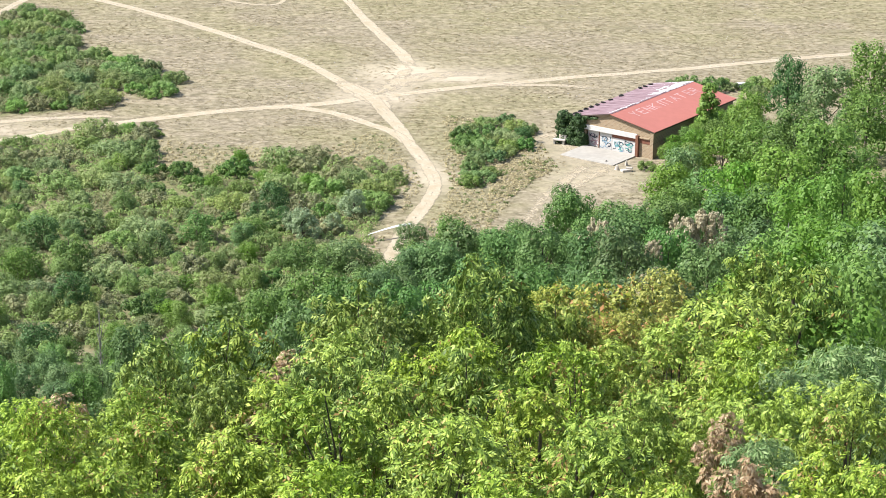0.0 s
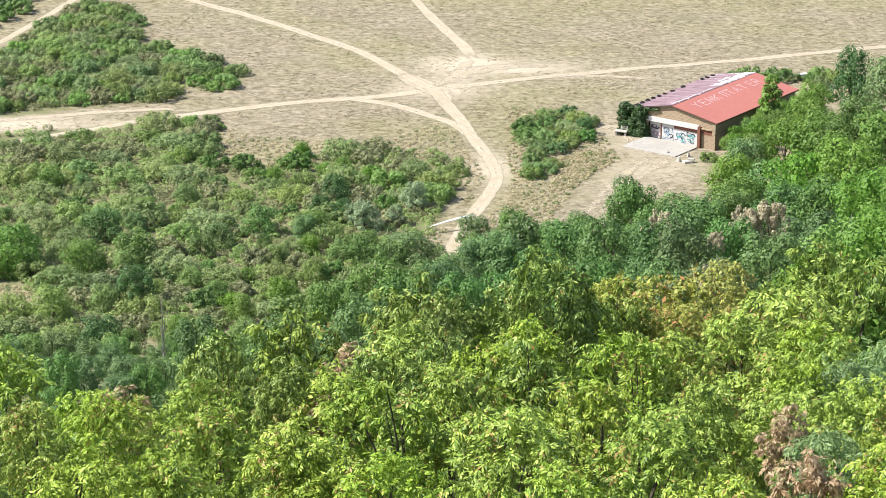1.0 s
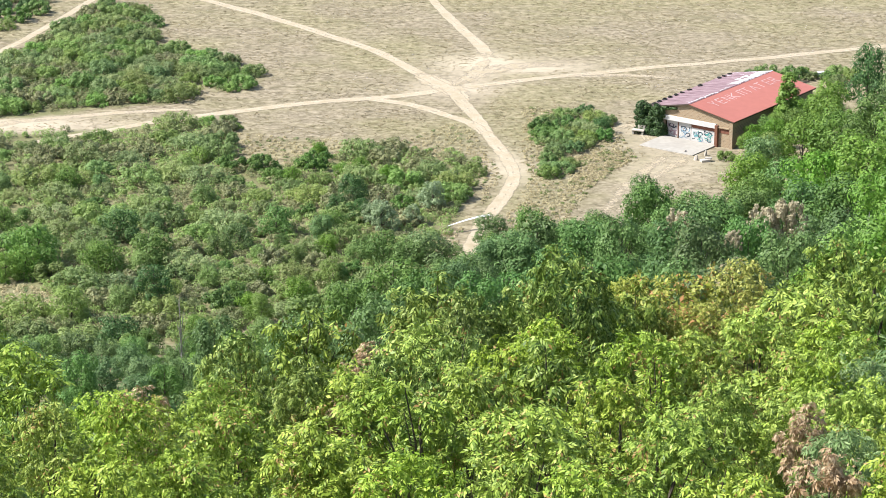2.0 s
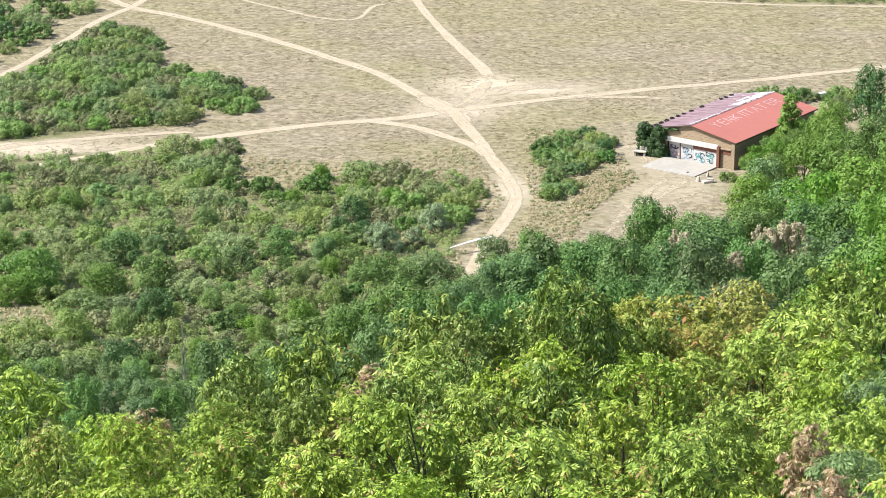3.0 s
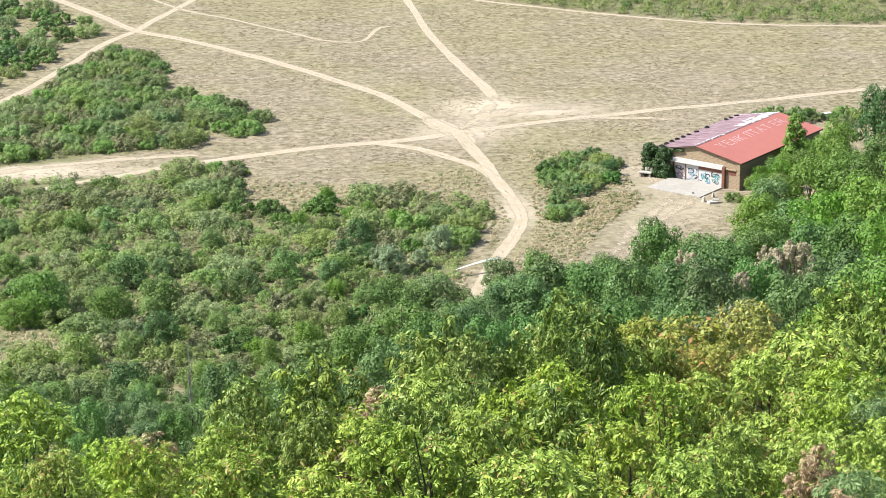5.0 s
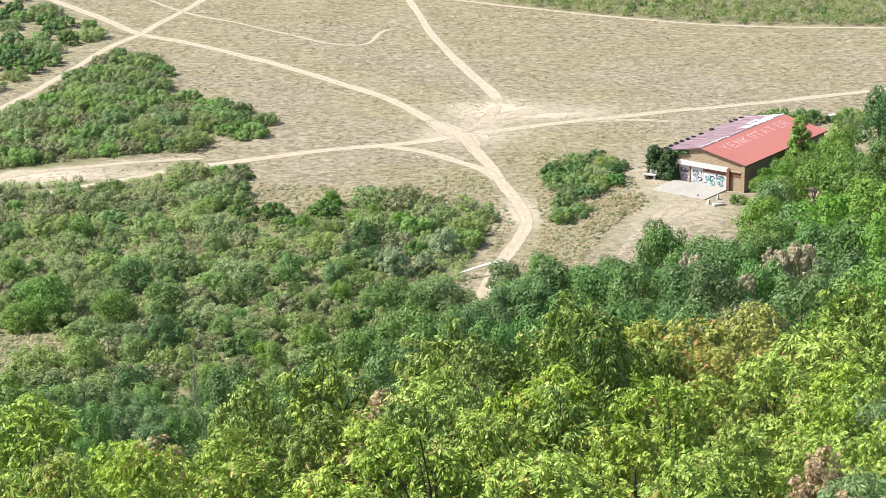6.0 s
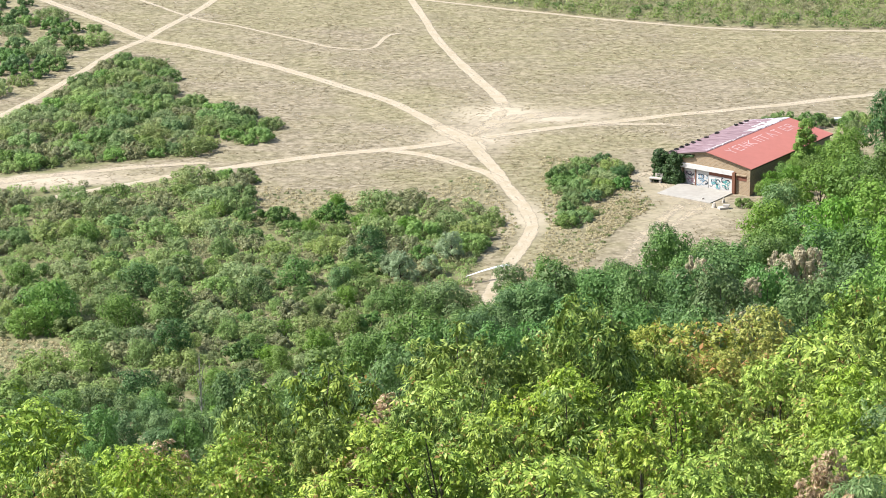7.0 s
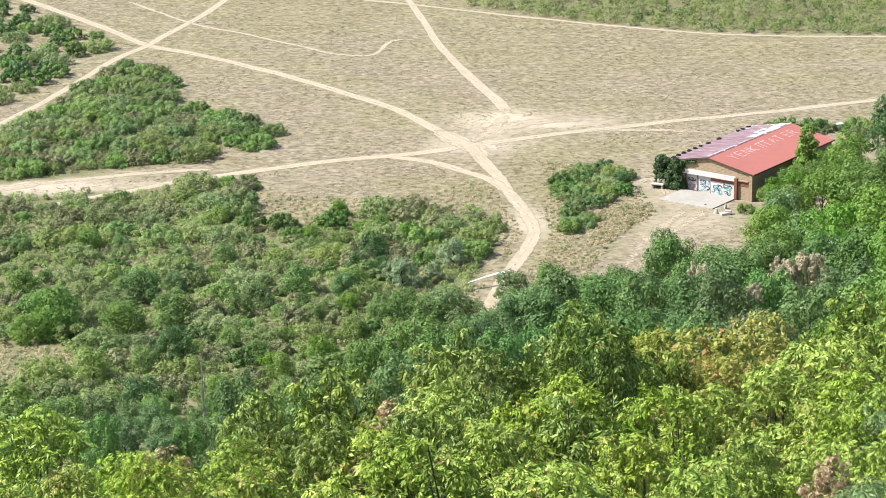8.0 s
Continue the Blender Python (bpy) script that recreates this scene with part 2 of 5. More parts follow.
def inside(poly, x, y):
    x, y = np.asarray(x, float), np.asarray(y, float)
    res = np.zeros(x.shape, bool)
    n = len(poly)
    for i in range(n):
        (x0, y0), (x1, y1) = poly[i], poly[(i + 1) % n]
        cut = ((y0 > y) != (y1 > y)) & (x < (x1 - x0) * (y - y0) / (y1 - y0 + 1e-9) + x0)
        res ^= cut
    return res


def build_ground():
    def axis(lo, hi, step, ends):
        core = list(np.arange(lo, hi + 1e-6, step))
        return np.array([-e for e in ends[0]][::-1] + core + list(ends[1]))
    xs = axis(-130, 130, 2.2, ([150, 190, 260, 400, 700, 1200, 2500, 4500], [150, 190, 260, 400, 700, 1200, 2500, 4500]))
    ys = axis(-20, 620, 2.2, ([60, 150, 400, 1000, 3000], [660, 720, 820, 1000, 1400, 2200, 3500, 4800]))
    gx, gy = np.meshgrid(xs, ys)
    z = ground_z(gx, gy)
    verts = np.stack([gx, gy, z], -1).reshape(-1, 3)
    nx, ny = len(xs), len(ys)
    i = (np.arange(ny - 1)[:, None] * nx + np.arange(nx - 1)[None]).ravel()
    faces = np.stack([i, i + 1, i + nx + 1, i + nx], -1)
    me = mesh_np("ground", verts, faces, [GROUND], smooth_shade=True)
    px, py = verts[:, 0], verts[:, 1]
    scrub = np.zeros(len(verts), np.float32)
    for poly in (THICKET, BANK, KNOT, FAR):
        scrub = np.maximum(scrub, inside(poly, px, py))
    scrub = np.maximum(scrub, smooth((ground_z(px, py) - 1) / 3) * (py < 400)).astype(np.float32)
    for cx, cy, rx, ry, amt in ((17.5, 370, 6, 14, 0.3), (20, 394, 9, 13, 0.4), (2.5, 392, 3, 8, 0.5), (44, 379, 4, 3, 0.6)):
        scrub = np.maximum(scrub, amt * np.exp(-((px - cx) / rx) ** 2 - ((py - cy) / ry) ** 2)).astype(np.float32)
    soil = np.zeros(len(verts), np.float32)
    for cx, cy, rx, ry in ((9, 442, 3.6, 7), (2.5, 424, 3.5, 4.5), (6, 432, 3, 5), (11, 378, 3, 8), (-38.7, 314, 4, 3), (36, 380, 7, 6), (33, 392, 5, 9), (8, 440, 9, 7), (3, 424, 7, 5), (-52, 320, 5, 4), (-40, 313, 4, 3), (-66, 400, 16, 5), (14, 438, 12, 4), (30, 398, 4, 6), (33, 378, 6, 6), (30, 371, 3, 4), (27.5, 364, 2, 4)):
        soil = np.maximum(soil, (0.55 if cx > 24 else 1.1) * np.exp(-((px - cx) / rx) ** 2 - ((py - cy) / ry) ** 2))
    lush = 0.09 * smooth((py - 440) / 90) - 0.04
    for cx, cy, rx, ry, amt in ((-4, 400, 9, 7, 0.16), (-12, 440, 7, 9, 0.10), (26, 421, 16, 7, 0.12), (14, 412, 7, 8, 0.12), (-22, 530, 26, 16, 0.10), (50, 490, 40, 14, 0.08)):
        lush = lush + amt * np.exp(-((px - cx) / rx) ** 2 - ((py - cy) / ry) ** 2)
    for nm, val in (("scrub", scrub), ("soil", soil), ("lush", lush)):
        me.attributes.new(nm, "FLOAT", "POINT").data.foreach_set("value", np.asarray(val, np.float32))
    ob = new("ground", me)
    return tagged(ob, "sun-dried yellow grassland below a wooded hillside", "ground", kind="structure")


build_ground()


def catmull(pts, step=1.0):
    p = np.array(pts, float)
    p = np.vstack([2 * p[0] - p[1], p, 2 * p[-1] - p[-2]])
    out = []
    for i in range(1, len(p) - 2):
        n = max(2, int(np.linalg.norm(p[i + 1] - p[i]) / step))
        t = np.linspace(0, 1, n, endpoint=False)[:, None]
        out.append(0.5 * (2 * p[i] + (p[i + 1] - p[i - 1]) * t + (2 * p[i - 1] - 5 * p[i] + 4 * p[i + 1] - p[i + 2]) * t ** 2
                          + (3 * p[i] - p[i - 1] - 3 * p[i + 1] + p[i + 2]) * t ** 3))
    out.append(p[-2][None])
    return np.vstack(out)


ROADS = []


def road(name, pts, width, wear, lift, label, fade=(0, 0), rut=0.42):
    """A worn earth track: two ruts, a slight crown, ragged edges that fade into the grass."""
    line = catmull(pts, 1.0)
    d = np.gradient(line, axis=0)
    d /= np.linalg.norm(d, axis=1)[:, None]
    side = np.stack([d[:, 1], -d[:, 0]], -1)
    k = 21
    u = np.linspace(-1, 1, k)
    w = (width if np.ndim(width) else np.full(2, width))
    ww = np.interp(np.linspace(0, 1, len(line)), np.linspace(0, 1, len(w)), w)
    ww = ww * (1 + 0.06 * np.sin(np.arange(len(line)) * 0.23) + 0.04 * np.sin(np.arange(len(line)) * 0.61 + 1))
    xy = line[:, None] + side[:, None] * (u[None, :, None] * ww[:, None, None] * 0.7)
    prof = 0.03 + 0.35 * (lift - 0.05) - 0.012 * (np.exp(-((np.abs(u) - 0.42) / 0.16) ** 2))
    z = ground_z(xy[..., 0], xy[..., 1]) + prof[None]
    verts = np.concatenate([xy, z[..., None]], -1).reshape(-1, 3)
    n = len(line)
    i = (np.arange(n - 1)[:, None] * k + np.arange(k - 1)[None]).ravel()
    faces = np.stack([i, i + k, i + k + 1, i + 1], -1)
    me = mesh_np(name, verts, faces, [DIRT], smooth_shade=True)
    cover = wear * (1.0 - smooth((np.abs(u) - 0.35) / 0.65))
    cover = 1.15 * cover - rut * np.exp(-(u / 0.17) ** 2)
    ends = np.ones(n)
    if fade[0]:
        ends *= 0.25 + 0.75 * smooth(np.arange(n) / fade[0])
    if fade[1]:
        ends *= 0.25 + 0.75 * smooth(np.arange(n)[::-1] / fade[1])
    me.attributes.new("cover", "FLOAT", "POINT").data.foreach_set("value", (cover[None] * ends[:, None]).astype(np.float32).ravel())
    ROADS.append((line, float(np.max(ww))))
    return tagged(new(name, me), label, "dirt road", kind="structure")


road("road_main", [(-110, 571), (-88, 542.3), (-70.7, 517.9), (-59.6, 501), (-50.4, 493.5), (-39.9, 483.6), (-29.8, 472.8), (-21, 462), (-12.7, 451.3), (-7.6, 442.7), (-3.2, 433.2), (2, 423.4)], (2.1, 2.1, 2.3), 0.92, 0.05, "pale dusty dirt track crossing the dry field")
road("road_upper", [(-59.6, 501), (-56.6, 512), (-52.7, 524.3), (-48, 543.7), (-40, 585)], 1.6, 0.95, 0.054, "pale dirt track leading off across the field")
road("road_bank", [(-59.6, 501), (-64.8, 487.7), (-69.6, 468.7), (-74.3, 452), (-82, 430)], 1.6, 1.0, 0.058, "pale dirt track beside a bank of shrubs")
road("road_west", [(-62, 390), (-53.4, 395.4), (-45.3, 401.4), (-36.8, 406.2), (-28, 410.7), (-19.1, 414.6), (-10, 417.6), (-3.6, 420), (2, 423.4)], (1.8, 2.1, 2.3), 1.0, 0.062, "pale dirt track running to the crossing")
road("road_sandy", [(-80, 394), (-65, 402), (-54.7, 406), (-43.3, 409), (-35, 409.5)], (3.0, 2.4, 1.2), 0.62, 0.066, "worn sandy strip along the foot of the shrubs", (4, 8), 0.0)
road("road_north", [(-17.6, 590), (-7.3, 526.1), (-3.4, 500.1), (1.6, 476.3), (4.7, 463.7), (7.3, 454.0), (9.0, 443.8)], (1.5, 1.5, 1.7, 2.6), 0.98, 0.07, "pale dirt track coming down across the field", (0, 7))
road("road_link", [(8.6, 444), (6.1, 434), (2.5, 424.8)], 2.2, 0.62, 0.074, "faint worn link between two dirt tracks", (3, 3), 0.0)
road("road_crossing", [(-3.4, 433.5), (-0.6, 428), (2.2, 423), (4.6, 414.5)], (2.4, 5.0, 4.6, 2.6), 0.8, 0.068, "wide trampled bare earth where the tracks cross", (3, 3), 0.0)
road("road_dust", [(3, 425), (7, 434), (12, 438), (18, 440), (26, 441)], (3.2, 5.0, 4.0, 2.4), 0.56, 0.076, "pale trampled dust where the tracks meet", (6, 12), 0.0)
road("road_east", [(2, 423.4), (8.6, 426.5), (18.2, 431), (27.9, 435), (37.8, 439), (47.8, 442.2), (58, 446), (68.4, 450.5), (95, 461)], (2.3, 1.9, 2.1), 0.9, 0.078, "pale dirt track passing behind the hangar")
road("road_faint", [(20, 432), (31.6, 433), (43, 430)], 1.5, 0.72, 0.082, "faint worn track near the hangar", (6, 8))
road("road_south", [(2, 423.4), (4.2, 413.7), (6.4, 404.4), (8, 395), (9.7, 386.3), (11, 378.4), (11.2, 372.2), (10, 365.2), (8, 357), (5.8, 348), (4, 336), (3, 322)], (2.4, 2.1, 2.1, 2.2), 0.95, 0.086, "pale rutted dirt track curving down to the wood")
road("road_fork", [(-11.5, 417), (-4.4, 413.2), (1, 407.5), (5.4, 402), (7.4, 396.4)], 2.0, 0.95, 0.09, "pale dirt track cutting the corner")
road("road_far", [(-45, 556), (-29.3, 547.7), (-19.6, 542.7), (-10, 537.8), (2.7, 530.6), (21.8, 520), (38.2, 512), (54.4, 506.4), (70.6, 504.3), (110, 503)], 1.2, 0.9, 0.094, "narrow pale track along the far scrub")
road("path_thin", [(-70, 545), (-52.9, 520.5), (-42, 510.7), (-31.3, 500.2), (-22.3, 491.6), (-15.8, 491.4), (-12.8, 502), (-7.4, 505.4)], 1.0, 0.72, 0.098, "thin worn footpath in the dry grass", (6, 6), 0.1)
road("road_yard", [(37, 386), (32, 376), (28, 367.6), (23, 350)], (5.5, 4.0, 3.2), 0.5, 0.102, "bare earth drive in front of the hangar", (3, 10))
road("path_ivy", [(27.4, 397.9), (29.9, 401.7), (31.5, 399.4), (32.6, 390.7)], 1.2, 0.7, 0.106, "short worn path beside the hangar", (3, 3))


# ---------------------------------------------------------------- plants
def unit(v):
    return v / (np.linalg.norm(v, axis=-1, keepdims=True) + 1e-9)


def leaf_quads(pos, nrm, length, width, droop, rng, jitter=0.32, corners=3):
    """Single leaves at pos, lying across nrm: kites, or three-cornered blades where they stay small."""
    n = len(pos)
    rnd = rng.normal(size=(n, 3))
    nrm = unit(nrm + np.array([0, 0, 0.35]) + jitter * rng.normal(size=(n, 3)))
    d = unit(np.cross(nrm, rnd))
    d = unit(d + np.array([0, 0, -droop]))
    s = unit(np.cross(d, nrm))
    ln, wd = length[:, None], width[:, None]
    if corners == 3:
        v = np.stack([pos - d * ln * 0.5 - s * wd * 0.6, pos - d * ln * 0.4 + s * wd * 0.6, pos + d * ln * 0.65], 1)
    else:
        v = np.stack([pos - d * ln * 0.5, pos + s * wd * 0.5 + d * ln * 0.08, pos + d * ln * 0.5, pos - s * wd * 0.5 + d * ln * 0.08], 1)
    return v.reshape(-1, 3), np.arange(corners * n).reshape(n, corners)


def lumps(n, rx, ry, z0, z1, r0, r1, rng, taper=0.0):
    """Centres and radii of the clumps that make up a crown."""
    c, r = [], []
    for i in range(n):
        h = (i + rng.uniform(0.1, 0.9)) / n
        a = i * 2.39996 + rng.normal() * 0.4
        prof = math.sqrt(max(0.0, 1 - ((h - 0.35) / 0.76) ** 2)) * (1 - taper * h)
        q = prof * math.sqrt(rng.uniform(0.2, 1.0)) * rng.uniform(0.85, 1.2)
        c.append((rx * q * math.cos(a), ry * q * math.sin(a), z0 + (z1 - z0) * h))
        r.append(rng.uniform(r0, r1) * (1 - 0.35 * h * taper))
    return np.array(c), np.array(r)


def shell_points(c, r, count, rng, low=-0.35, depth=0.4):
    """Points on the outer skin of the clumps, none buried in a neighbour."""
    w = r ** 2 / np.sum(r ** 2)
    idx = rng.choice(len(c), size=count * 3, p=w)
    d = unit(rng.normal(size=(len(idx), 3)))
    keep = d[:, 2] > low - rng.uniform(0, 0.4, len(d))
    idx, d = idx[keep], d[keep]
    rad = r[idx] * (1 - depth * rng.uniform(0, 1, len(idx)) ** 2)
    p = c[idx] + d * rad[:, None] * np.array([1, 1, 0.85])
    bur = np.zeros(len(p), bool)
    for j in range(len(c)):
        bur |= (np.linalg.norm(p - c[j], axis=1) < 0.62 * r[j]) & (idx != j)
    p, d = p[~bur][:count], d[~bur][:count]
    return p, d


def tube(points, r0, r1, k=6):
    """A tapered limb along points."""
    p = np.array(points, float)
    n = len(p)
    t = unit(np.gradient(p, axis=0))
    a = unit(np.cross(t, np.array([0.31, 0.95, 0.1])))
    b = np.cross(t, a)
    ang = np.arange(k) * 2 * math.pi / k
    rad = np.linspace(r0, r1, n)[:, None, None]
    v = p[:, None] + rad * (a[:, None] * np.cos(ang)[None, :, None] + b[:, None] * np.sin(ang)[None, :, None])
    f = [(i * k + j, i * k + (j + 1) % k, (i + 1) * k + (j + 1) % k, (i + 1) * k + j) for i in range(n - 1) for j in range(k)]
    return v.reshape(-1, 3), np.array(f)


def trunk_mesh(name, height, radius, centres, rng, limbs=8):
    vs, fs, off = [], [], 0
    bend = rng.normal(size=2) * 0.03 * height
    main = [(bend[0] * math.sin(2 * h), bend[1] * math.sin(2.4 * h), height * h) for h in np.linspace(-0.06, 1, 7)]
    sets = [(main, radius, radius * 0.25)]
    for j in rng.permutation(len(centres))[:limbs]:
        c = centres[j]
        h = min(0.85, max(0.2, (c[2] * 0.62) / height))
        s = np.array([bend[0] * math.sin(2 * h), bend[1] * math.sin(2.4 * h), height * h])
        m = (s + c) / 2 + np.array([0, 0, 0.08 * height])
        sets.append(([s, (s + m) / 2 + rng.normal(size=3) * 0.04, m, c], radius * 0.4, radius * 0.09))
    for pts, a, b in sets:
        v, f = tube(pts, a, b)
        vs.append(v)
        fs.append(f + off)
        off += len(v)
    return mesh_np(name, np.vstack(vs), np.vstack(fs), [BARK], smooth_shade=True)


def simple_crown(name, mat, c, r, count, leaf, rng, low=-0.35, droop=0.15, ratio=0.85):
    """Leaves on the skin of the clumps, with coarser foliage behind them so that no sky shows through the mass."""
    p, d = shell_points(c, r, count, rng, low)
    ln = leaf * rng.uniform(0.65, 1.4, len(p))
    v, f = leaf_quads(p, d, ln, ln * ratio, droop, rng, 0.15)
    q, e = shell_points(c, r * 0.72, max(60, count // 4), rng, -0.8, 0.1)
    l2 = leaf * 1.9 * rng.uniform(0.8, 1.2, len(q))
    v2, f2 = leaf_quads(q, e, l2, l2 * 0.85, 0.0, rng, 0.3)
    return mesh_np(name, np.vstack([v, v2]), np.vstack([f, f2 + len(v)]), [mat])


def pinnate_template(rng, pairs=3, length=0.4, blade=0.2, width=0.078):
    """One feathered leaf that arches along +x: leaflets in pairs on a drooping stalk."""
    v, f = [], []

    def blade_at(base, direction, ln, wd):
        direction = unit(np.array(direction, float))
        s = unit(np.cross(direction, np.array([0.1, 0.05, 1.0])))
        k = len(v)
        tip = base + direction * ln
        v.extend([base, base + direction * ln * 0.45 + s * wd * 0.5, tip + np.array([0, 0, -0.1 * ln]), base + direction * ln * 0.45 - s * wd * 0.5])
        f.append((k, k + 1, k + 2, k + 3))
    for i in range(pairs):
        t = (i + 0.9) / (pairs + 0.4)
        base = np.array([length * t, 0, 0.2 * length * t - 0.38 * length * t * t])
        sag = -0.25 - 0.35 * t
        size = blade * (0.8 + 0.4 * math.sin(math.pi * t)) * rng.uniform(0.85, 1.15)
        for side in (-1, 1):
            blade_at(base, (0.8 + rng.normal() * 0.2, side * 0.7, sag - 0.15 + rng.normal() * 0.25), size, width * rng.uniform(0.85, 1.2))
    end = np.array([length, 0, -0.18 * length])
    blade_at(end, (0.8, 0, -0.65), blade, width)
    return np.array(v), np.array(f)


def pinnate_crown(name, mat, c, r, count, rng, length=0.4, pairs=3, blade=0.155, width=0.06, droop=0.15, low=-0.15):
    """A crown of feathered leaves that stand out from the clumps and hang at their ends."""
    tips, axis = shell_points(c, r, count // 7, rng, low, 0.45)
    axis = unit(axis + np.array([0, 0, 0.7]) + 0.25 * rng.normal(size=axis.shape))
    p, d = np.repeat(tips, 7, 0), np.repeat(axis, 7, 0)
    p = p - d * rng.uniform(0, 0.35, len(p))[:, None]
    radial = rng.normal(size=p.shape)
    radial = unit(radial - d * np.sum(radial * d, 1)[:, None])
    d = unit(d * 0.45 + radial)
    temps = [pinnate_template(rng, pairs, length, blade, width) for _ in range(5)]
    kind = rng.integers(0, 5, len(p))
    vs, fs, off = [], [], 0
    for k, (tv, tf) in enumerate(temps):
        q, n = p[kind == k], d[kind == k]
        m = len(q)
        x = unit(n + 0.4 * rng.normal(size=(m, 3)) + np.array([0, 0, -0.6 * droop]))
        up = unit(np.array([0, 0, 1.0]) + 0.5 * n + 0.55 * rng.normal(size=(m, 3)))
        y = unit(np.cross(up, x))
        z = np.cross(x, y)
        sc = rng.uniform(0.7, 1.25, m)[:, None, None]
        w = q[:, None] + sc * (tv[None, :, 0:1] * x[:, None] + tv[None, :, 1:2] * y[:, None] + tv[None, :, 2:3] * z[:, None])
        vs.append(w.reshape(-1, 3))
        fs.append((tf[None] + (np.arange(m) * len(tv))[:, None, None]).reshape(-1, 4) + off)
        off += m * len(tv)
    q, e = shell_points(c, r * 0.62, count // 3, rng, -0.8, 0.2)
    l2 = rng.uniform(0.16, 0.26, len(q))
    v, f = leaf_quads(q, e, l2, l2 * 0.5, 0.2, rng, 0.4, 4)
    vs.append(v)
    fs.append(f + off)
    return mesh_np(name, np.vstack(vs), np.vstack(fs), [mat])


def make_plant(name, crown_me, trunk_me, label, category, group=""):
    root = new(name)
    root.empty_display_size = 0.2
    for nm, me in (("trunk", trunk_me), ("crown", crown_me)):
        if me:
            ob = new(nm, me)
            ob.parent = root
    return tagged(root, label, category, group)


class Kind:
    """A plant that is built once for each variant and then copied."""

    def __init__(self, name, label, category, group, variants):
        self.name, self.label, self.category, self.group, self.variants = name, label, category, group, variants
        self.first = {}
        self.n = 0

    def put(self, x, y, z, s, height=None, own=None, turn=None, variant=None):
        """A plant of scale s; where a height is given its stem is drawn out to it (own: the height as built)."""
        k = self.n % len(self.variants) if variant is None else variant
        self.n += 1
        turn = RNG.uniform(0, 360) if turn is None else turn
        m = pose(x, y, z, RNG.normal() * 1.5, RNG.normal() * 1.5, turn) @ Matrix.Diagonal((s, s, s, 1))
        if k not in self.first:
            crown, trunk = self.variants[k]()
            ob = self.first[k] = make_plant(self.name, crown, trunk, self.label, self.category, self.group)
            ob.matrix_basis = m
        else:
            ob = copy_thing(self.first[k], m)
            ob.scale = (s, s, s)
        full = own if height is None else height / s
        tall = min(1.4, max(1.0, full / own / 1.1)) if own == 8 else 1.0
        for child in ob.children:
            if child.name.startswith("crown") and own:
                child.scale = (1, 1, tall)
                child.location = (0, 0, full - own * tall)
            elif own:
                child.scale = (1, 1, full / own)
        return ob


def near_variant(seed, mat, w, h, crown_low, nl, count, leader=True, **kw):
    def build():
        rng = np.random.default_rng(seed)
        c, r = lumps(nl, w * 0.40, w * 0.40, crown_low, h * 0.90, w * 0.10, w * 0.19, rng, 0.12)
        if leader:
            c = np.vstack([c, [[0, 0, h * 0.96], [0.12, 0.05, h * 0.905], [-0.25, -0.1, h * 0.85], [0.35, -0.2, h * 0.81], [-0.1, -0.4, h * 0.76]]])
            r = np.append(r, [w * 0.085, w * 0.125, w * 0.16, w * 0.17, w * 0.18])
        else:
            c = np.vstack([c, [[0.3, -0.1, h * 0.92], [-0.35, 0.2, h * 0.885]]])
            r = np.append(r, [w * 0.12, w * 0.14])
        return pinnate_crown("crown", mat, c, r, count, rng, **kw), trunk_mesh("trunk", h * 0.9, 0.16, c, rng, 16)
    return build


def simple_variant(seed, mat, w, h, crown_low, nl, count, leaf, radius=0.14, taper=0.3, low=-0.35, droop=0.25, r=(0.15, 0.27), spread=0.36):
    def build():
        rng = np.random.default_rng(seed)
        c, rr = lumps(nl, w * spread, w * spread, crown_low, h * 0.87, w * r[0], w * r[1], rng, taper)
        return simple_crown("crown", mat, c, rr, count, leaf, rng, low, droop), trunk_mesh("trunk", h * 0.85, radius, c, rng, 3 if h < 3 else 7)
    return build


# near trees: 10 m tall, 5 m wide before scaling
ASH = Kind("ash_tree", "ash tree with bright green feathered leaves on the slope", "tree", "ash trees on the slope",
           [near_variant(s, LEAF_ASH, 5, 10, 4.0, 38, 1650, s == 13, droop=0.9, length=0.36) for s in (11, 12, 13)])
ASH_DEEP = Kind("ash_tree", "ash tree with deep green drooping feathered leaves", "tree", "ash trees on the slope",
                [near_variant(s, LEAF_ASH_DEEP, 5, 10, 4.0, 36, 1650, True, droop=1.7, blade=0.17, length=0.36) for s in (21, 22)])
YELLOW = Kind("sumac_tree", "tree with yellow and orange early autumn leaves", "tree", "", [near_variant(31, LEAF_YELLOW, 5, 10, 4.4, 34, 2600, False, length=0.24, blade=0.1, width=0.046, droop=0.7)])
GREY = Kind("grey_leaved_tree", "tree with hanging grey-green leaves", "tree", "", [near_variant(41, LEAF_GREY, 5, 10, 5.0, 30, 1700, False, droop=0.8, blade=0.19, width=0.048)])
DEAD = Kind("withered_tree", "small tree with dry brown leaves", "tree", "", [near_variant(51, LEAF_DEAD, 5, 10, 4.6, 26, 900, droop=1.5, length=0.42, blade=0.24, width=0.09)])
OAK = Kind("oak_tree", "dark green oak in the wood at the foot of the slope", "tree", "trees at the foot of the slope",
           [simple_variant(s, LEAF_OAK, 6, 8, 2.9, 26, 3500, 0.15, spread=0.40, r=(0.13, 0.23), taper=0.1) for s in (61, 62, 63)])
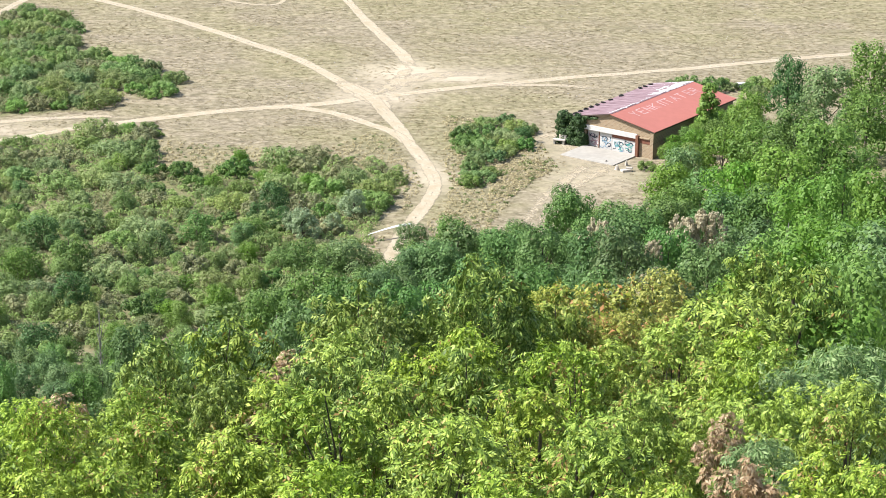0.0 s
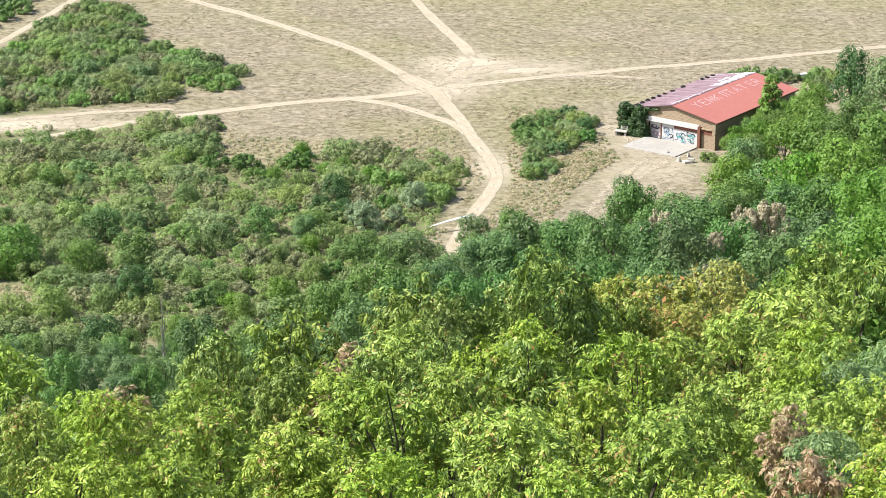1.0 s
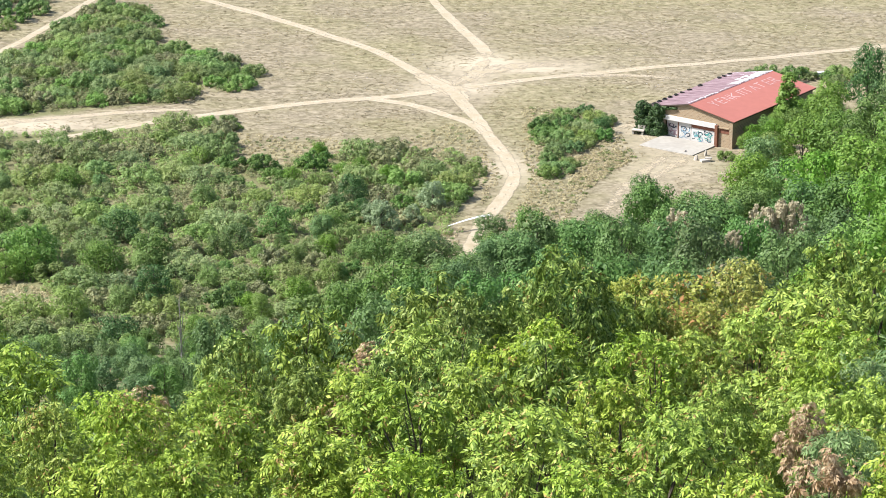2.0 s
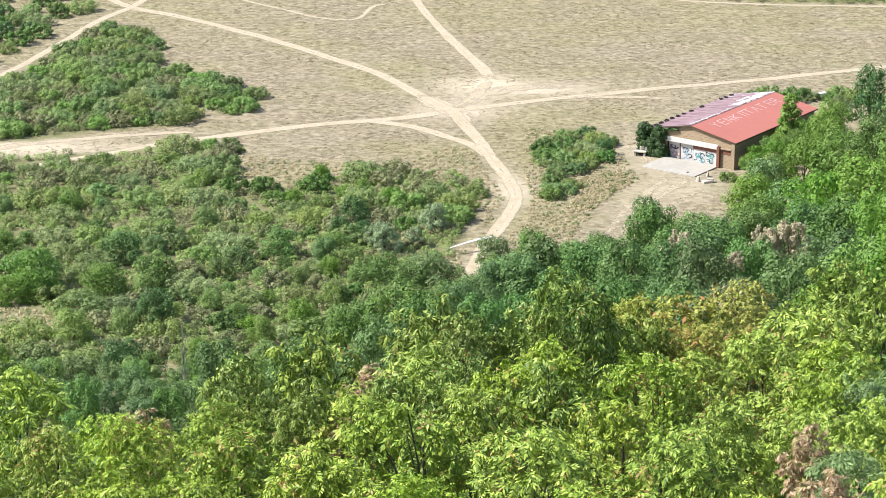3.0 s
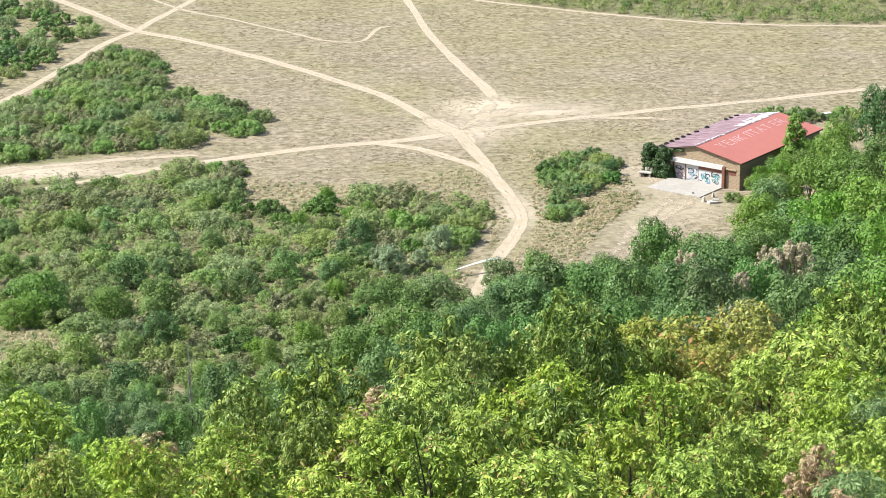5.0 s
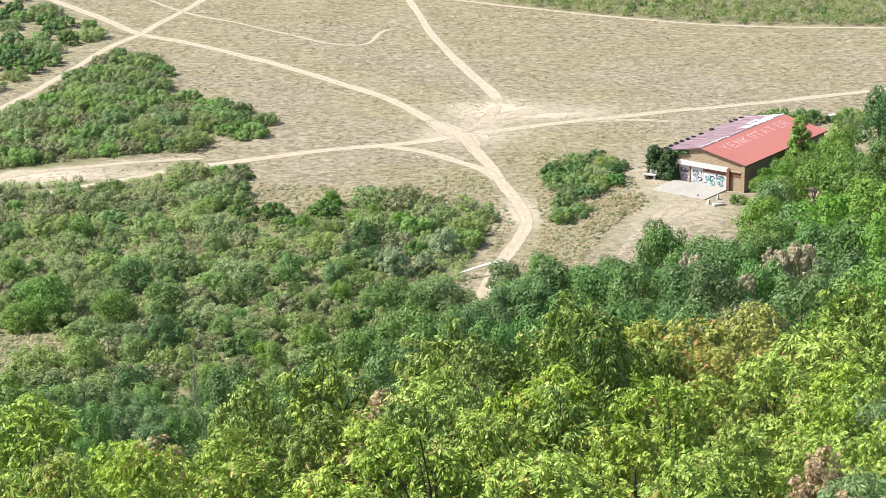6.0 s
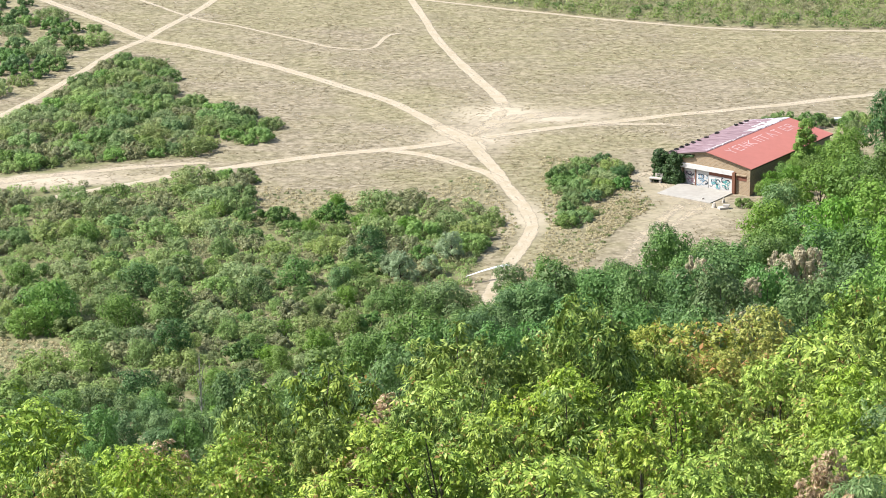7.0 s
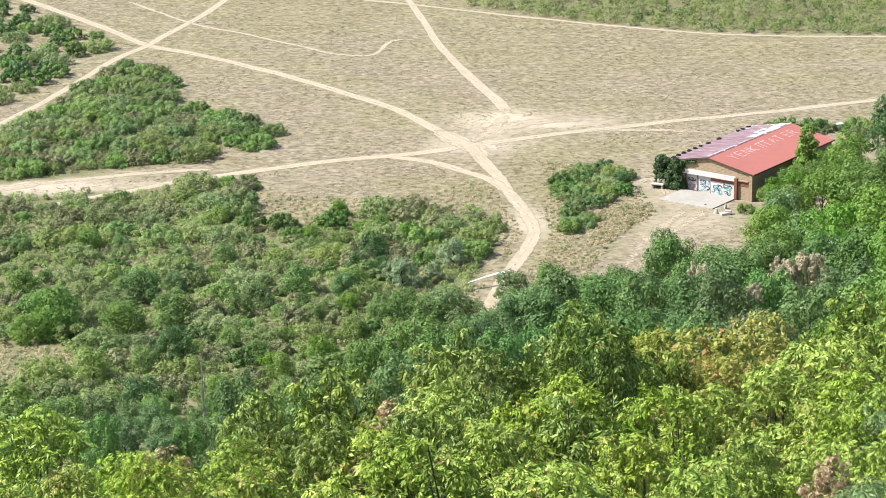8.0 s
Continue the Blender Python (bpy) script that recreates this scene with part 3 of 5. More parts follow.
OAK_FINE = Kind("oak_tree", "dark green oak on the lower slope", "tree", "trees at the foot of the slope",
                [simple_variant(s, LEAF_OAK, 6, 8, 2.9, 28, 3900, 0.145, spread=0.40, r=(0.12, 0.22), taper=0.1) for s in (64, 65)])
BROAD = Kind("broadleaf_tree", "fresh green broad-leaved tree on the slope", "tree", "trees beside the hangar",
             [simple_variant(s, LEAF_BROAD, 6, 8, 2.9, 26, 3500, 0.15, spread=0.40, r=(0.13, 0.23), taper=0.1) for s in (71, 72, 73)])
BROAD_FINE = Kind("broadleaf_tree", "fresh green broad-leaved tree on the upper slope", "tree", "trees beside the hangar",
                  [simple_variant(s, LEAF_BROAD, 6, 8, 2.9, 28, 3900, 0.145, spread=0.40, r=(0.12, 0.22), taper=0.1) for s in (77, 78)])
HAZEL = Kind("hazel_tree", "yellowish green small tree among the shrubs", "tree", "trees at the foot of the slope",
             [simple_variant(s, LEAF_HAZEL, 6, 8, 2.9, 26, 3500, 0.15, spread=0.40, r=(0.13, 0.23), taper=0.1) for s in (75, 76)])
SILVER = Kind("silvery_shrub", "silvery half-bare tall shrub", "shrub", "", [simple_variant(81, LEAF_HAZE, 4.6, 4, 0.5, 34, 2600, 0.13, r=(0.09, 0.17), taper=0.2, spread=0.4)])
LOW = dict(radius=0.05, taper=0.1, low=-0.1, r=(0.07, 0.16), spread=0.46)
SCRUB = Kind("shrub", "olive green shrub in dry grass", "shrub", "shrubs of the thicket",
             [simple_variant(s, LEAF_SCRUB, 4.8, 1.6, 0.15, 36, 1650, 0.14, **LOW) for s in (91, 92, 93, 94)])
HAW = Kind("hawthorn_shrub", "green shrub standing in dry grass", "shrub", "shrubs on the field",
           [simple_variant(s, LEAF_HAW, 4.1, 1.5, 0.15, 30, 1450, 0.145, **LOW) for s in (95, 96, 97)])
DARK_SHRUB = Kind("blackthorn_shrub", "dark green blackthorn shrub in the thicket", "shrub", "shrubs of the thicket",
                  [simple_variant(s, LEAF_OAK, 3.8, 1.8, 0.2, 26, 1400, 0.15, **LOW) for s in (101, 102)])
DRY_SHRUB = Kind("dry_shrub", "brownish half-dry shrub in the thicket", "shrub", "shrubs of the thicket",
                 [simple_variant(s, LEAF_DRY, 3.8, 1.3, 0.2, 26, 1150, 0.14, **LOW) for s in (105, 106)])


def scatter(poly, gap, rng, margin=0.0):
    """Loose even spread of places inside a stretch of ground."""
    pts = np.array(poly, float)
    lo, hi = pts.min(0), pts.max(0)
    out = np.zeros((0, 2))
    tries = int((hi[0] - lo[0]) * (hi[1] - lo[1]) / gap ** 2 * 7)
    for _ in range(tries):
        q = lo + (hi - lo) * rng.uniform(size=2)
        if not inside(poly, q[0], q[1]):
            continue
        if len(out) and np.min(np.hypot(*(out - q).T)) < gap:
            continue
        if any(np.min(np.hypot(*(line - q).T)) < w + margin for line, w in ROADS):
            continue
        out = np.vstack([out, q])
    return out


def joined(name, places, mats, count, leaf, rng, label, category):
    """Low growth that nobody could count, as one mesh: a dome of leaves at each (x, y, width, height)."""
    vs, fs, mi, off = [], [], [], 0
    for x, y, w, h in places:
        c, r = lumps(6, w * 0.34, w * 0.34, 0.2 * h, 0.75 * h, w * 0.17, w * 0.28, rng, 0.1)
        q, d = shell_points(c, r, count, rng, -0.1)
        ln = leaf * rng.uniform(0.7, 1.3, len(q))
        v, f = leaf_quads(q, d, ln, ln * 0.85, 0.1, rng, 0.17)
        v = v + np.array([x, y, gz(x, y)])
        vs.append(v)
        fs.append(f + off)
        mi.append(np.full(len(f), int(rng.integers(len(mats)))))
        off += len(v)
    me = mesh_np(name, np.vstack(vs), np.vstack(fs), mats, np.concatenate(mi))
    return tagged(new(name, me), label, category, kind="stuff")


# trees and tall bushes of the thicket that stand out: place, crown width and height
STANDS = {}
STANDS["OAK"] = [
    (-62.7, 363.8, 3.6, 2.9), (-59.8, 368.2, 3.0, 2.4), (-53.4, 366.0, 4.3, 3.4), (-48.7, 366.1, 3.0, 2.4), (-44.9, 370.2, 2.3, 1.9),
    (-41.1, 369.7, 2.2, 1.8), (-48.9, 356.1, 2.2, 1.8), (-59.6, 345.9, 4.9, 3.9), (-57.5, 350.6, 2.7, 2.2), (-42.8, 341.7, 6.5, 5.2),
    (-38.9, 346.3, 3.7, 3.0), (-37.9, 331.2, 6.9, 5.5), (-29.3, 335.3, 4.1, 3.3), (-26.8, 339.1, 4.7, 3.8), (-27.7, 328.6, 2.5, 2.0),
    (-25.5, 317.5, 3.7, 3.0), (-22.0, 345.2, 5.7, 4.6), ]
STANDS["OAK"] += [
    (-14.3, 345.9, 4.8, 3.8), (-20.9, 339.3, 2.6, 2.1), (-10.4, 334.3, 4.1, 3.2), (-1.4, 332.5, 6.9, 5.5), (-3.7, 331.9, 5.7, 4.5),
    (-7.0, 333.0, 6.3, 5.0), (1.9, 332.5, 4.2, 3.3), (-5.2, 315.5, 8.8, 7.1), (-0.7, 314.4, 6.4, 5.1), (-15.6, 343.4, 4.4, 3.8),
    (-42.2, 291.8, 5.6, 4.5), (-30.4, 289.4, 4.2, 3.4), (-29.3, 297.2, 4.1, 3.3), (7.3, 338.8, 5.2, 5.5), (-34.9, 281.3, 4.6, 5.4), (-35.1, 289.0, 4.0, 4.6), (-45.2, 288.5, 4.6, 4.8), (-47.1, 285.8, 4.4, 4.6),
]
STANDS["OAK"] += [
    (-32.1, 273.8, 4.8, 5.6), (-29.6, 268.0, 5.2, 5.8), (-28.4, 273.8, 4.4, 5.4), (-50.2, 288.8, 4.4, 4.8), (-42.8, 274.0, 5.4, 5.6),
]
STANDS["BROAD"] = [
    (-53.1, 330.9, 8.4, 6.7), (-53.6, 327.0, 5.4, 4.2), (-43.7, 327.3, 6.8, 5.5), (-34.3, 353.0, 2.5, 2.0), (-17.8, 382.8, 2.6, 2.6),
    (-21.4, 370.3, 3.1, 2.5), (-14.0, 373.2, 2.8, 2.3), (-22.2, 324.5, 2.9, 2.3), (-17.4, 316.6, 5.0, 4.0),
    (-56.0, 325.3, 5.2, 4.2), (-14.7, 336.4, 3.8, 3.0), (-23.2, 312.3, 4.3, 3.4), (-7.0, 372.0, 5.0, 2.6), (-11.3, 376.5, 3.4, 2.1),
]
STANDS["HAZEL"] = [
    (-35.7, 380.6, 5.0, 2.6), (-45.6, 310.4, 6.0, 4.8), (-39.7, 313.9, 4.6, 3.7), (-33.5, 320.7, 2.5, 2.0), (-46.5, 346.4, 2.7, 2.1),
    (-13.6, 324.4, 4.7, 3.7), (-38.5, 327.3, 4.6, 3.7), (-37.2, 375.6, 4.2, 2.3), (-19.0, 332.9, 3.7, 3.0), (-23.6, 333.9, 3.0, 2.4),
    (-29.5, 323.8, 3.7, 2.9), (-54.1, 353.6, 3.2, 2.6), (-38.2, 352.6, 4.0, 3.2), (-33.2, 359.4, 4.0, 3.2),
]
STOOD = np.array([row for rows in STANDS.values() for row in rows])


def crowded(x, y):
    """Whether a stem would grow inside the crown of a standing tree."""
    return bool(np.any(np.hypot(STOOD[:, 0] - x, STOOD[:, 1] - y) < 0.42 * STOOD[:, 2] + 0.4))


rs = np.random.default_rng(5)
MEADOW = [(-62, 323), (-55, 324.5), (-50.3, 321.4), (-49.1, 316.5), (-51, 311), (-56, 310), (-62, 309)]
GLADE = [(-62, 325), (-47, 325), (-44, 305), (-44, 288), (-62, 288)]
for poly, gap, kinds, s0, s1, margin in (
        (THICKET, 4.4, (SCRUB, SCRUB, SCRUB, SCRUB, HAW, DARK_SHRUB, DRY_SHRUB, DRY_SHRUB), 0.8, 1.6, 0.8),
        (BANK, 3.1, (HAW, HAW, HAW, SCRUB, SCRUB, DRY_SHRUB), 0.8, 1.5, 2.4),
        (KNOT, 2.6, (HAW, HAW, DARK_SHRUB), 0.8, 1.3, 1.0),
        (CORNER, 4.7, (HAW, DARK_SHRUB, SCRUB, DARK_SHRUB), 0.9, 1.5, 3.0),
        (ISLAND, 2.5, (HAW, HAW, DARK_SHRUB, SCRUB), 0.65, 1.1, 0.6)):
    for x, y in scatter(poly, gap, rs, margin):
        if math.hypot(x - 2.0, y - 347) < 5.5 or inside(MEADOW, x, y) or (x < -47 and 391 < y < 400) or crowded(x, y):
            continue
        s = rs.uniform(s0, s1)
        kinds[int(rs.integers(len(kinds)))].put(x, y, gz(x, y) - 0.05, s)
for x, y, s in ((-50.3, 460.5, 0.5), (-39.4, 446.0, 0.7), (-70.5, 508.0, 0.9), (-33.0, 402.0, 0.8), (-31.5, 398.5, 0.6), (-17.8, 384.3, 0.8)):
    HAW.put(x, y, gz(x, y) - 0.05, s)
low = [(x, y, rs.uniform(1.5, 3.0), rs.uniform(0.7, 1.3)) for x, y in scatter(THICKET, 1.75, rs, 0.4) if not inside(MEADOW, x, y)]
joined("undergrowth", low, [LEAF_SCRUB, LEAF_SCRUB, LEAF_SCRUB, LEAF_DRY], 170, 0.19, rs, "low olive and brown undergrowth between the shrubs", "undergrowth")
low = [(x, y, rs.uniform(1.5, 2.8), rs.uniform(0.5, 1.1)) for poly in (BANK, KNOT) for x, y in scatter(poly, 1.65, rs, 1.6)]
joined("bank_growth", low, [LEAF_HAW, LEAF_HAW, LEAF_SCRUB, LEAF_DRY], 110, 0.2, rs, "low green growth between the shrubs of the bank", "undergrowth")
low = [(x, y, rs.uniform(2.6, 5.2), rs.uniform(0.9, 2.2)) for x, y in scatter(FAR, 2.7, rs, 0.4)]
joined("far_scrub", low, [LEAF_OAK, LEAF_SCRUB, LEAF_HAW, LEAF_SCRUB, LEAF_DRY], 170, 0.25, rs, "grey-green scrub along the far edge of the field", "scrub")

low = [(x, y, rs.uniform(3.0, 5.0), rs.uniform(1.6, 3.2)) for x, y in scatter([(-18, 62), (16, 62), (30, 120), (52, 232), (-50, 232), (-30, 120)], 3.3, rs, 0.0)]
joined("slope_growth", low, [LEAF_BROAD, LEAF_OAK, LEAF_SCRUB], 150, 0.3, rs, "tangled green growth under the trees of the slope", "undergrowth")

# the wood at the foot of the slope
WOOD = [(-64, 302), (-30, 304), (-14, 314), (0, 322), (4, 300), (2, 262), (-12, 228), (-40, 222), (-60, 250)]
FOOT = [(2, 326), (12, 331), (22, 333), (36, 338), (38, 318), (30, 270), (20, 240), (2, 240)]
RIDGE = [(44, 384), (47, 372), (42, 352), (38, 320), (30, 270), (34, 230), (60, 230), (84, 330), (84, 400), (62, 402), (52, 384)]
for poly, gap, kinds, s0, s1 in ((WOOD, 5.0, (HAW, HAW, HAZEL, BROAD, BROAD, OAK, OAK), 0.45, 0.85), (FOOT, 5.6, (OAK, OAK, HAZEL, BROAD), 0.6, 0.95), (RIDGE, 8.0, (BROAD, BROAD, OAK, HAZEL), 0.6, 1.05)):
    for x, y in scatter(poly, gap, rs, 1.0):
        kind = kinds[int(rs.integers(len(kinds)))]
        if inside(MEADOW, x, y) or crowded(x, y):
            continue
        if kind in (SCRUB, HAW) or inside(GLADE, x, y):
            kind = kind if kind in (SCRUB, HAW) else HAW
            kind.put(x, y, gz(x, y) - 0.05, rs.uniform(1.4, 2.2))
            continue
        s = rs.uniform(s0, s1)
        kind.put(x, y, gz(x, y), s, s * 8 * rs.uniform(0.6, 0.85), 8)
low = [(x, y, rs.uniform(1.6, 3.2), rs.uniform(0.8, 1.8)) for poly in (WOOD, FOOT) for x, y in scatter(poly, 2.7, rs, 0.4) if not inside(MEADOW, x, y)]
joined("wood_undergrowth", low, [LEAF_BROAD, LEAF_HAW, LEAF_SCRUB, LEAF_HAW], 150, 0.22, rs, "low green growth under the trees at the foot of the slope", "undergrowth")
for name, poly, gap in (("weeds", [(12.5, 350), (26, 352), (31, 372), (27, 408), (14, 412), (13, 384)], 0.95), ("dry_weeds", [(19, 366), (25, 368), (30, 378), (27.5, 388), (21, 384)], 0.7), ("verge_weeds", [(-34, 396), (-31, 376), (7, 384), (6, 350), (9, 352), (12.5, 374), (8, 398), (2, 402), (-6, 390)], 1.1), ("meadow_weeds", MEADOW, 0.8), ("track_weeds", [(-2, 328), (15, 332), (17, 352), (12, 360), (6, 352), (1, 345)], 1.0)):
    low = [(x, y, rs.uniform(0.6, 1.7), rs.uniform(0.06, 0.16)) for x, y in scatter(poly, gap, rs, -0.3)]
    joined(name, low, [LEAF_WEED, LEAF_WEED, LEAF_WEED, LEAF_WEED, LEAF_SCRUB], 34, 0.19, rs, "dry straw-coloured weeds beside the track", "weeds")

# trees that stand singly: place, crown width and height
PLANTED = {}
PLANTED['ASH'] = [
    (-7.9, 48.3, 3.3, 11.8), (-2.4, 46.4, 3.2, 9.8), (-0.6, 52.3, 3.9, 11.4), (1.6, 46.5, 3.5, 10.0), (4.3, 48.3, 3.6, 10.3),
    (6.6, 55.6, 3.8, 11.4), (11.0, 73.2, 5.3, 15.9), (-4.6, 50.0, 3.0, 10.2), (-6.1, 44.0, 2.9, 8.7), (-0.8, 42.5, 2.9, 8.4),
    (2.5, 41.4, 3.1, 8.0), (5.0, 42.2, 2.9, 8.3), (-7.8, 42.1, 2.6, 9.0), (8.6, 61.5, 3.7, 13.1), (-3.1, 40.4, 2.8, 7.6),
    (0.9, 39.5, 2.8, 7.3), (9.0, 45.6, 3.2, 9.2), (-0.3, 64.1, 3.8, 14.8), (-2.4, 56.1, 3.3, 12.3), (0.9, 54.3, 3.2, 12.1),
]
PLANTED['ASH'] += [
    (4.6, 58.2, 3.2, 13.3), (6.3, 59.9, 3.3, 13.5), (3.5, 51.3, 2.8, 11.3), (-5.1, 46.0, 2.6, 9.0), (8.3, 67.5, 3.4, 14.9),
    (9.5, 53.6, 3.0, 11.5), (-7.4, 46.1, 2.3, 10.1), (10.6, 49.6, 3.0, 10.9), (9.0, 42.6, 2.8, 8.3), (1.9, 60.2, 2.7, 13.7),
    (3.2, 62.1, 2.8, 14.2), (-5.0, 47.9, 2.4, 9.4), (-5.7, 45.9, 2.1, 8.9), (-1.7, 46.3, 2.6, 9.3),
]
PLANTED['ASH'] += [
    (-6.2, 50.0, 2.3, 10.6), (-5.8, 54.0, 2.5, 11.3), (-5.5, 58.0, 2.7, 12.2), (-7.3, 52.0, 2.3, 11.0), (9.2, 58.0, 2.9, 12.4),
    (7.8, 54.0, 2.7, 11.4), (8.7, 51.0, 2.6, 10.7), (5.8, 53.0, 2.8, 11.5), (10.6, 66.0, 3.5, 13.8), (10.8, 62.0, 3.1, 12.9), (-2.4, 57.0, 3.0, 12.6), (-3.7, 53.0, 2.7, 11.0),
]
PLANTED['ASH_DEEP'] = [
    (1.0, 68.1, 4.6, 16.4), (3.5, 66.5, 3.7, 17.1), (2.3, 58.3, 4.4, 13.4), (-1.7, 62.0, 3.4, 13.7), (-4.4, 75.4, 4.8, 16.8),
    (16.3, 93.9, 6.4, 16.2), (5.1, 69.9, 3.5, 16.2), (-5.9, 73.2, 3.7, 15.8), (0.2, 60.2, 3.3, 13.7), (-4.4, 61.5, 3.4, 12.7),
    (16.2, 103.6, 4.7, 17.0), (1.6, 67.0, 2.9, 15.9), (2.4, 68.0, 3.0, 16.1), (4.5, 68.0, 2.9, 16.0), (-3.2, 56.0, 2.4, 12.3), (0.5, 66.0, 2.8, 15.5),
]
PLANTED['YELLOW'] = [
    (7.3, 73.7, 5.6, 17.2), (6.3, 71.5, 4.4, 15.6), (8.6, 74.5, 4.6, 15.8), (10.7, 82.8, 3.4, 17.7), (6.1, 74.5, 3.4, 17.2), (7.7, 71.0, 3.2, 15.8),
]
PLANTED['GREY'] = [
    (10.6, 57.7, 3.8, 12.1), (11.3, 55.5, 3.8, 11.3), (13.1, 61.2, 4.2, 12.6), (8.2, 47.7, 2.6, 9.6),
]
PLANTED['DEAD'] = [
    (7.4, 48.8, 1.6, 10.2), (-7.5, 57.2, 1.9, 12.0), (7.0, 43.8, 2.0, 8.6), (-1.8, 55.8, 1.3, 11.4), (-6.6, 55.0, 1.5, 10.6), (-2.3, 64.0, 1.6, 13.6),
]
PLANTED['OAK'] = [
    (19.4, 314.4, 5.6, 11.8), (9.4, 314.0, 6.4, 10.8), (5.2, 299.0, 6.6, 11.4), (2.7, 296.1, 6.0, 12.4),
    (9.9, 314.1, 7.7, 11.2), (12.6, 319.4, 8.6, 11.6), (18.4, 309.4, 8.3, 12.1), (26.4, 315.1, 7.7, 14.7), (13.8, 284.8, 8.3, 13.8),
    (4.1, 274.7, 8.0, 14.5), (-1.5, 274.8, 9.3, 15.5), (-5.4, 255.1, 8.6, 16.6), (-0.2, 236.1, 9.1, 18.1), (-10.5, 283.7, 7.0, 13.0),
    (22.2, 295.0, 7.9, 14.0), (25.6, 275.7, 8.7, 15.8), (27.3, 256.2, 7.5, 15.9), (33.0, 265.3, 7.8, 15.0), (16.8, 237.1, 8.5, 17.7),
]
PLANTED['OAK'] += [
    (19.5, 208.0, 8.0, 15.3), (-8.6, 206.8, 7.0, 19.3), (-33.5, 232.1, 4.3, 13.7), 
    (19.7, 170.0, 7.7, 14.2), (-12.8, 168.1, 6.5, 18.9), (-13.8, 129.7, 5.4, 16.9),
    (-13.5, 225.8, 6.7, 18.4), (31.3, 314.0, 7.7, 11.3), (36.0, 318.5, 7.9, 10.6),
    (40.1, 323.2, 7.3, 10.6), (27.3, 304.6, 6.8, 12.9), 
]
PLANTED['OAK'] += [
    (27.7, 336.4, 5.3, 11.4), (33.4, 328.6, 7.0, 9.9), (38.6, 332.8, 6.4, 8.5), (30.0, 323.7, 5.8, 10.2), (42.7, 327.4, 6.6, 8.6),
    (20.5, 322.0, 5.8, 10.2), (16.8, 319.0, 5.4, 10.3), (11.9, 322.6, 6.5, 11.7), (6.8, 318.8, 5.0, 9.4), (34.8, 318.2, 6.4, 9.2),
    (25.0, 318.7, 5.7, 9.7),
]
PLANTED['OAK'] += [(8.6, 292.0, 8.6, 10.2), (13.1, 290.0, 8.5, 10.3), (5.6, 288.0, 7.8, 10.9), (19.8, 288.0, 8.4, 10.4), (25.5, 286.0, 7.7, 10.0)]
PLANTED['OAK'] += [(4.0, 308.9, 6.4, 10.0), (1.0, 305.8, 6.6, 10.0), (6.9, 314.2, 5.6, 10.2)]
PLANTED['BROAD'] = [
    (43.0, 348.3, 8.6, 10.9), (46.9, 342.8, 10.0, 10.6), (50.7, 333.0, 10.5, 12.7), (54.9, 327.9, 10.3, 13.3), (45.7, 358.4, 7.2, 11.2),
    (52.0, 358.4, 9.6, 12.8), (55.9, 353.2, 9.5, 12.8), (59.6, 348.1, 9.3, 13.4), (61.4, 332.7, 11.2, 13.2), (41.4, 328.4, 8.8, 11.3),
    (45.1, 313.2, 9.2, 12.6), (48.2, 298.4, 10.1, 14.6), (50.9, 283.8, 9.6, 16.6), (53.3, 274.0, 9.9, 17.9), (39.7, 255.0, 9.2, 15.0),
    (37.6, 216.5, 8.8, 13.3), (39.5, 206.8, 9.4, 13.1), (30.9, 217.2, 7.4, 13.4), (24.2, 150.3, 7.2, 9.5), (22.3, 121.5, 6.7, 10.8),
]
PLANTED['BROAD'] += [
    (36.1, 178.3, 8.9, 10.4), (58.7, 383.1, 6.8, 11.4), (69.3, 377.6, 10.1, 13.4), (70.2, 351.8, 10.3, 10.9),
    (75.6, 377.2, 10.1, 16.4), (-18.8, 234.3, 7.5, 15.7),
    (-23.2, 253.4, 6.3, 14.6), (23.0, 112.1, 6.1, 11.7), (18.0, 93.1, 5.5, 13.4), (30.0, 140.4, 7.7, 9.3), (46.2, 216.5, 9.8, 18.0),
]
PALE = [(39.2, 285.0, 5.6, 14.9), (36.4, 284.0, 4.8, 14.2), (26.4, 280.0, 4.7, 16.0), (30.9, 262.0, 2.6, 13.6), (22.1, 188.6, 3.2, 12.6)]
SNAGS = [(-13.5, 269.8, 11, 3), (-8.6, 275.1, 11, 4), (43.1, 250.0, 14, 5), (-28.9, 281.7, 10.7, 6)]
SIZES = {"ASH": (ASH, 5, 10), "ASH_DEEP": (ASH_DEEP, 5, 10), "YELLOW": (YELLOW, 5, 10), "GREY": (GREY, 5, 10), "DEAD": (DEAD, 5, 10), "OAK": (OAK, 6, 8), "BROAD": (BROAD, 6, 8)}
FINE = {"OAK": OAK_FINE, "BROAD": BROAD_FINE}
for key, rows in PLANTED.items():
    kind, w0, h0 = SIZES[key]
    for i, (x, y, w, h) in enumerate(rows):
        if key == "BROAD" and y >= 300 and i % 3 == 1:
            OAK.put(x, y, gz(x, y), w / w0, h, h0)
            continue
        if key in FINE and y < 300:
            FINE["OAK" if i % 3 == 2 else key].put(x, y, gz(x, y), w / w0, h, h0)
            continue
        kind.put(x, y, gz(x, y), w / w0, h, h0)
for key, kind in (("OAK", OAK), ("BROAD", BROAD), ("HAZEL", HAZEL)):
    for x, y, w, h in STANDS[key]:
        kind.put(x, y, gz(x, y), w / 6, h, 8)
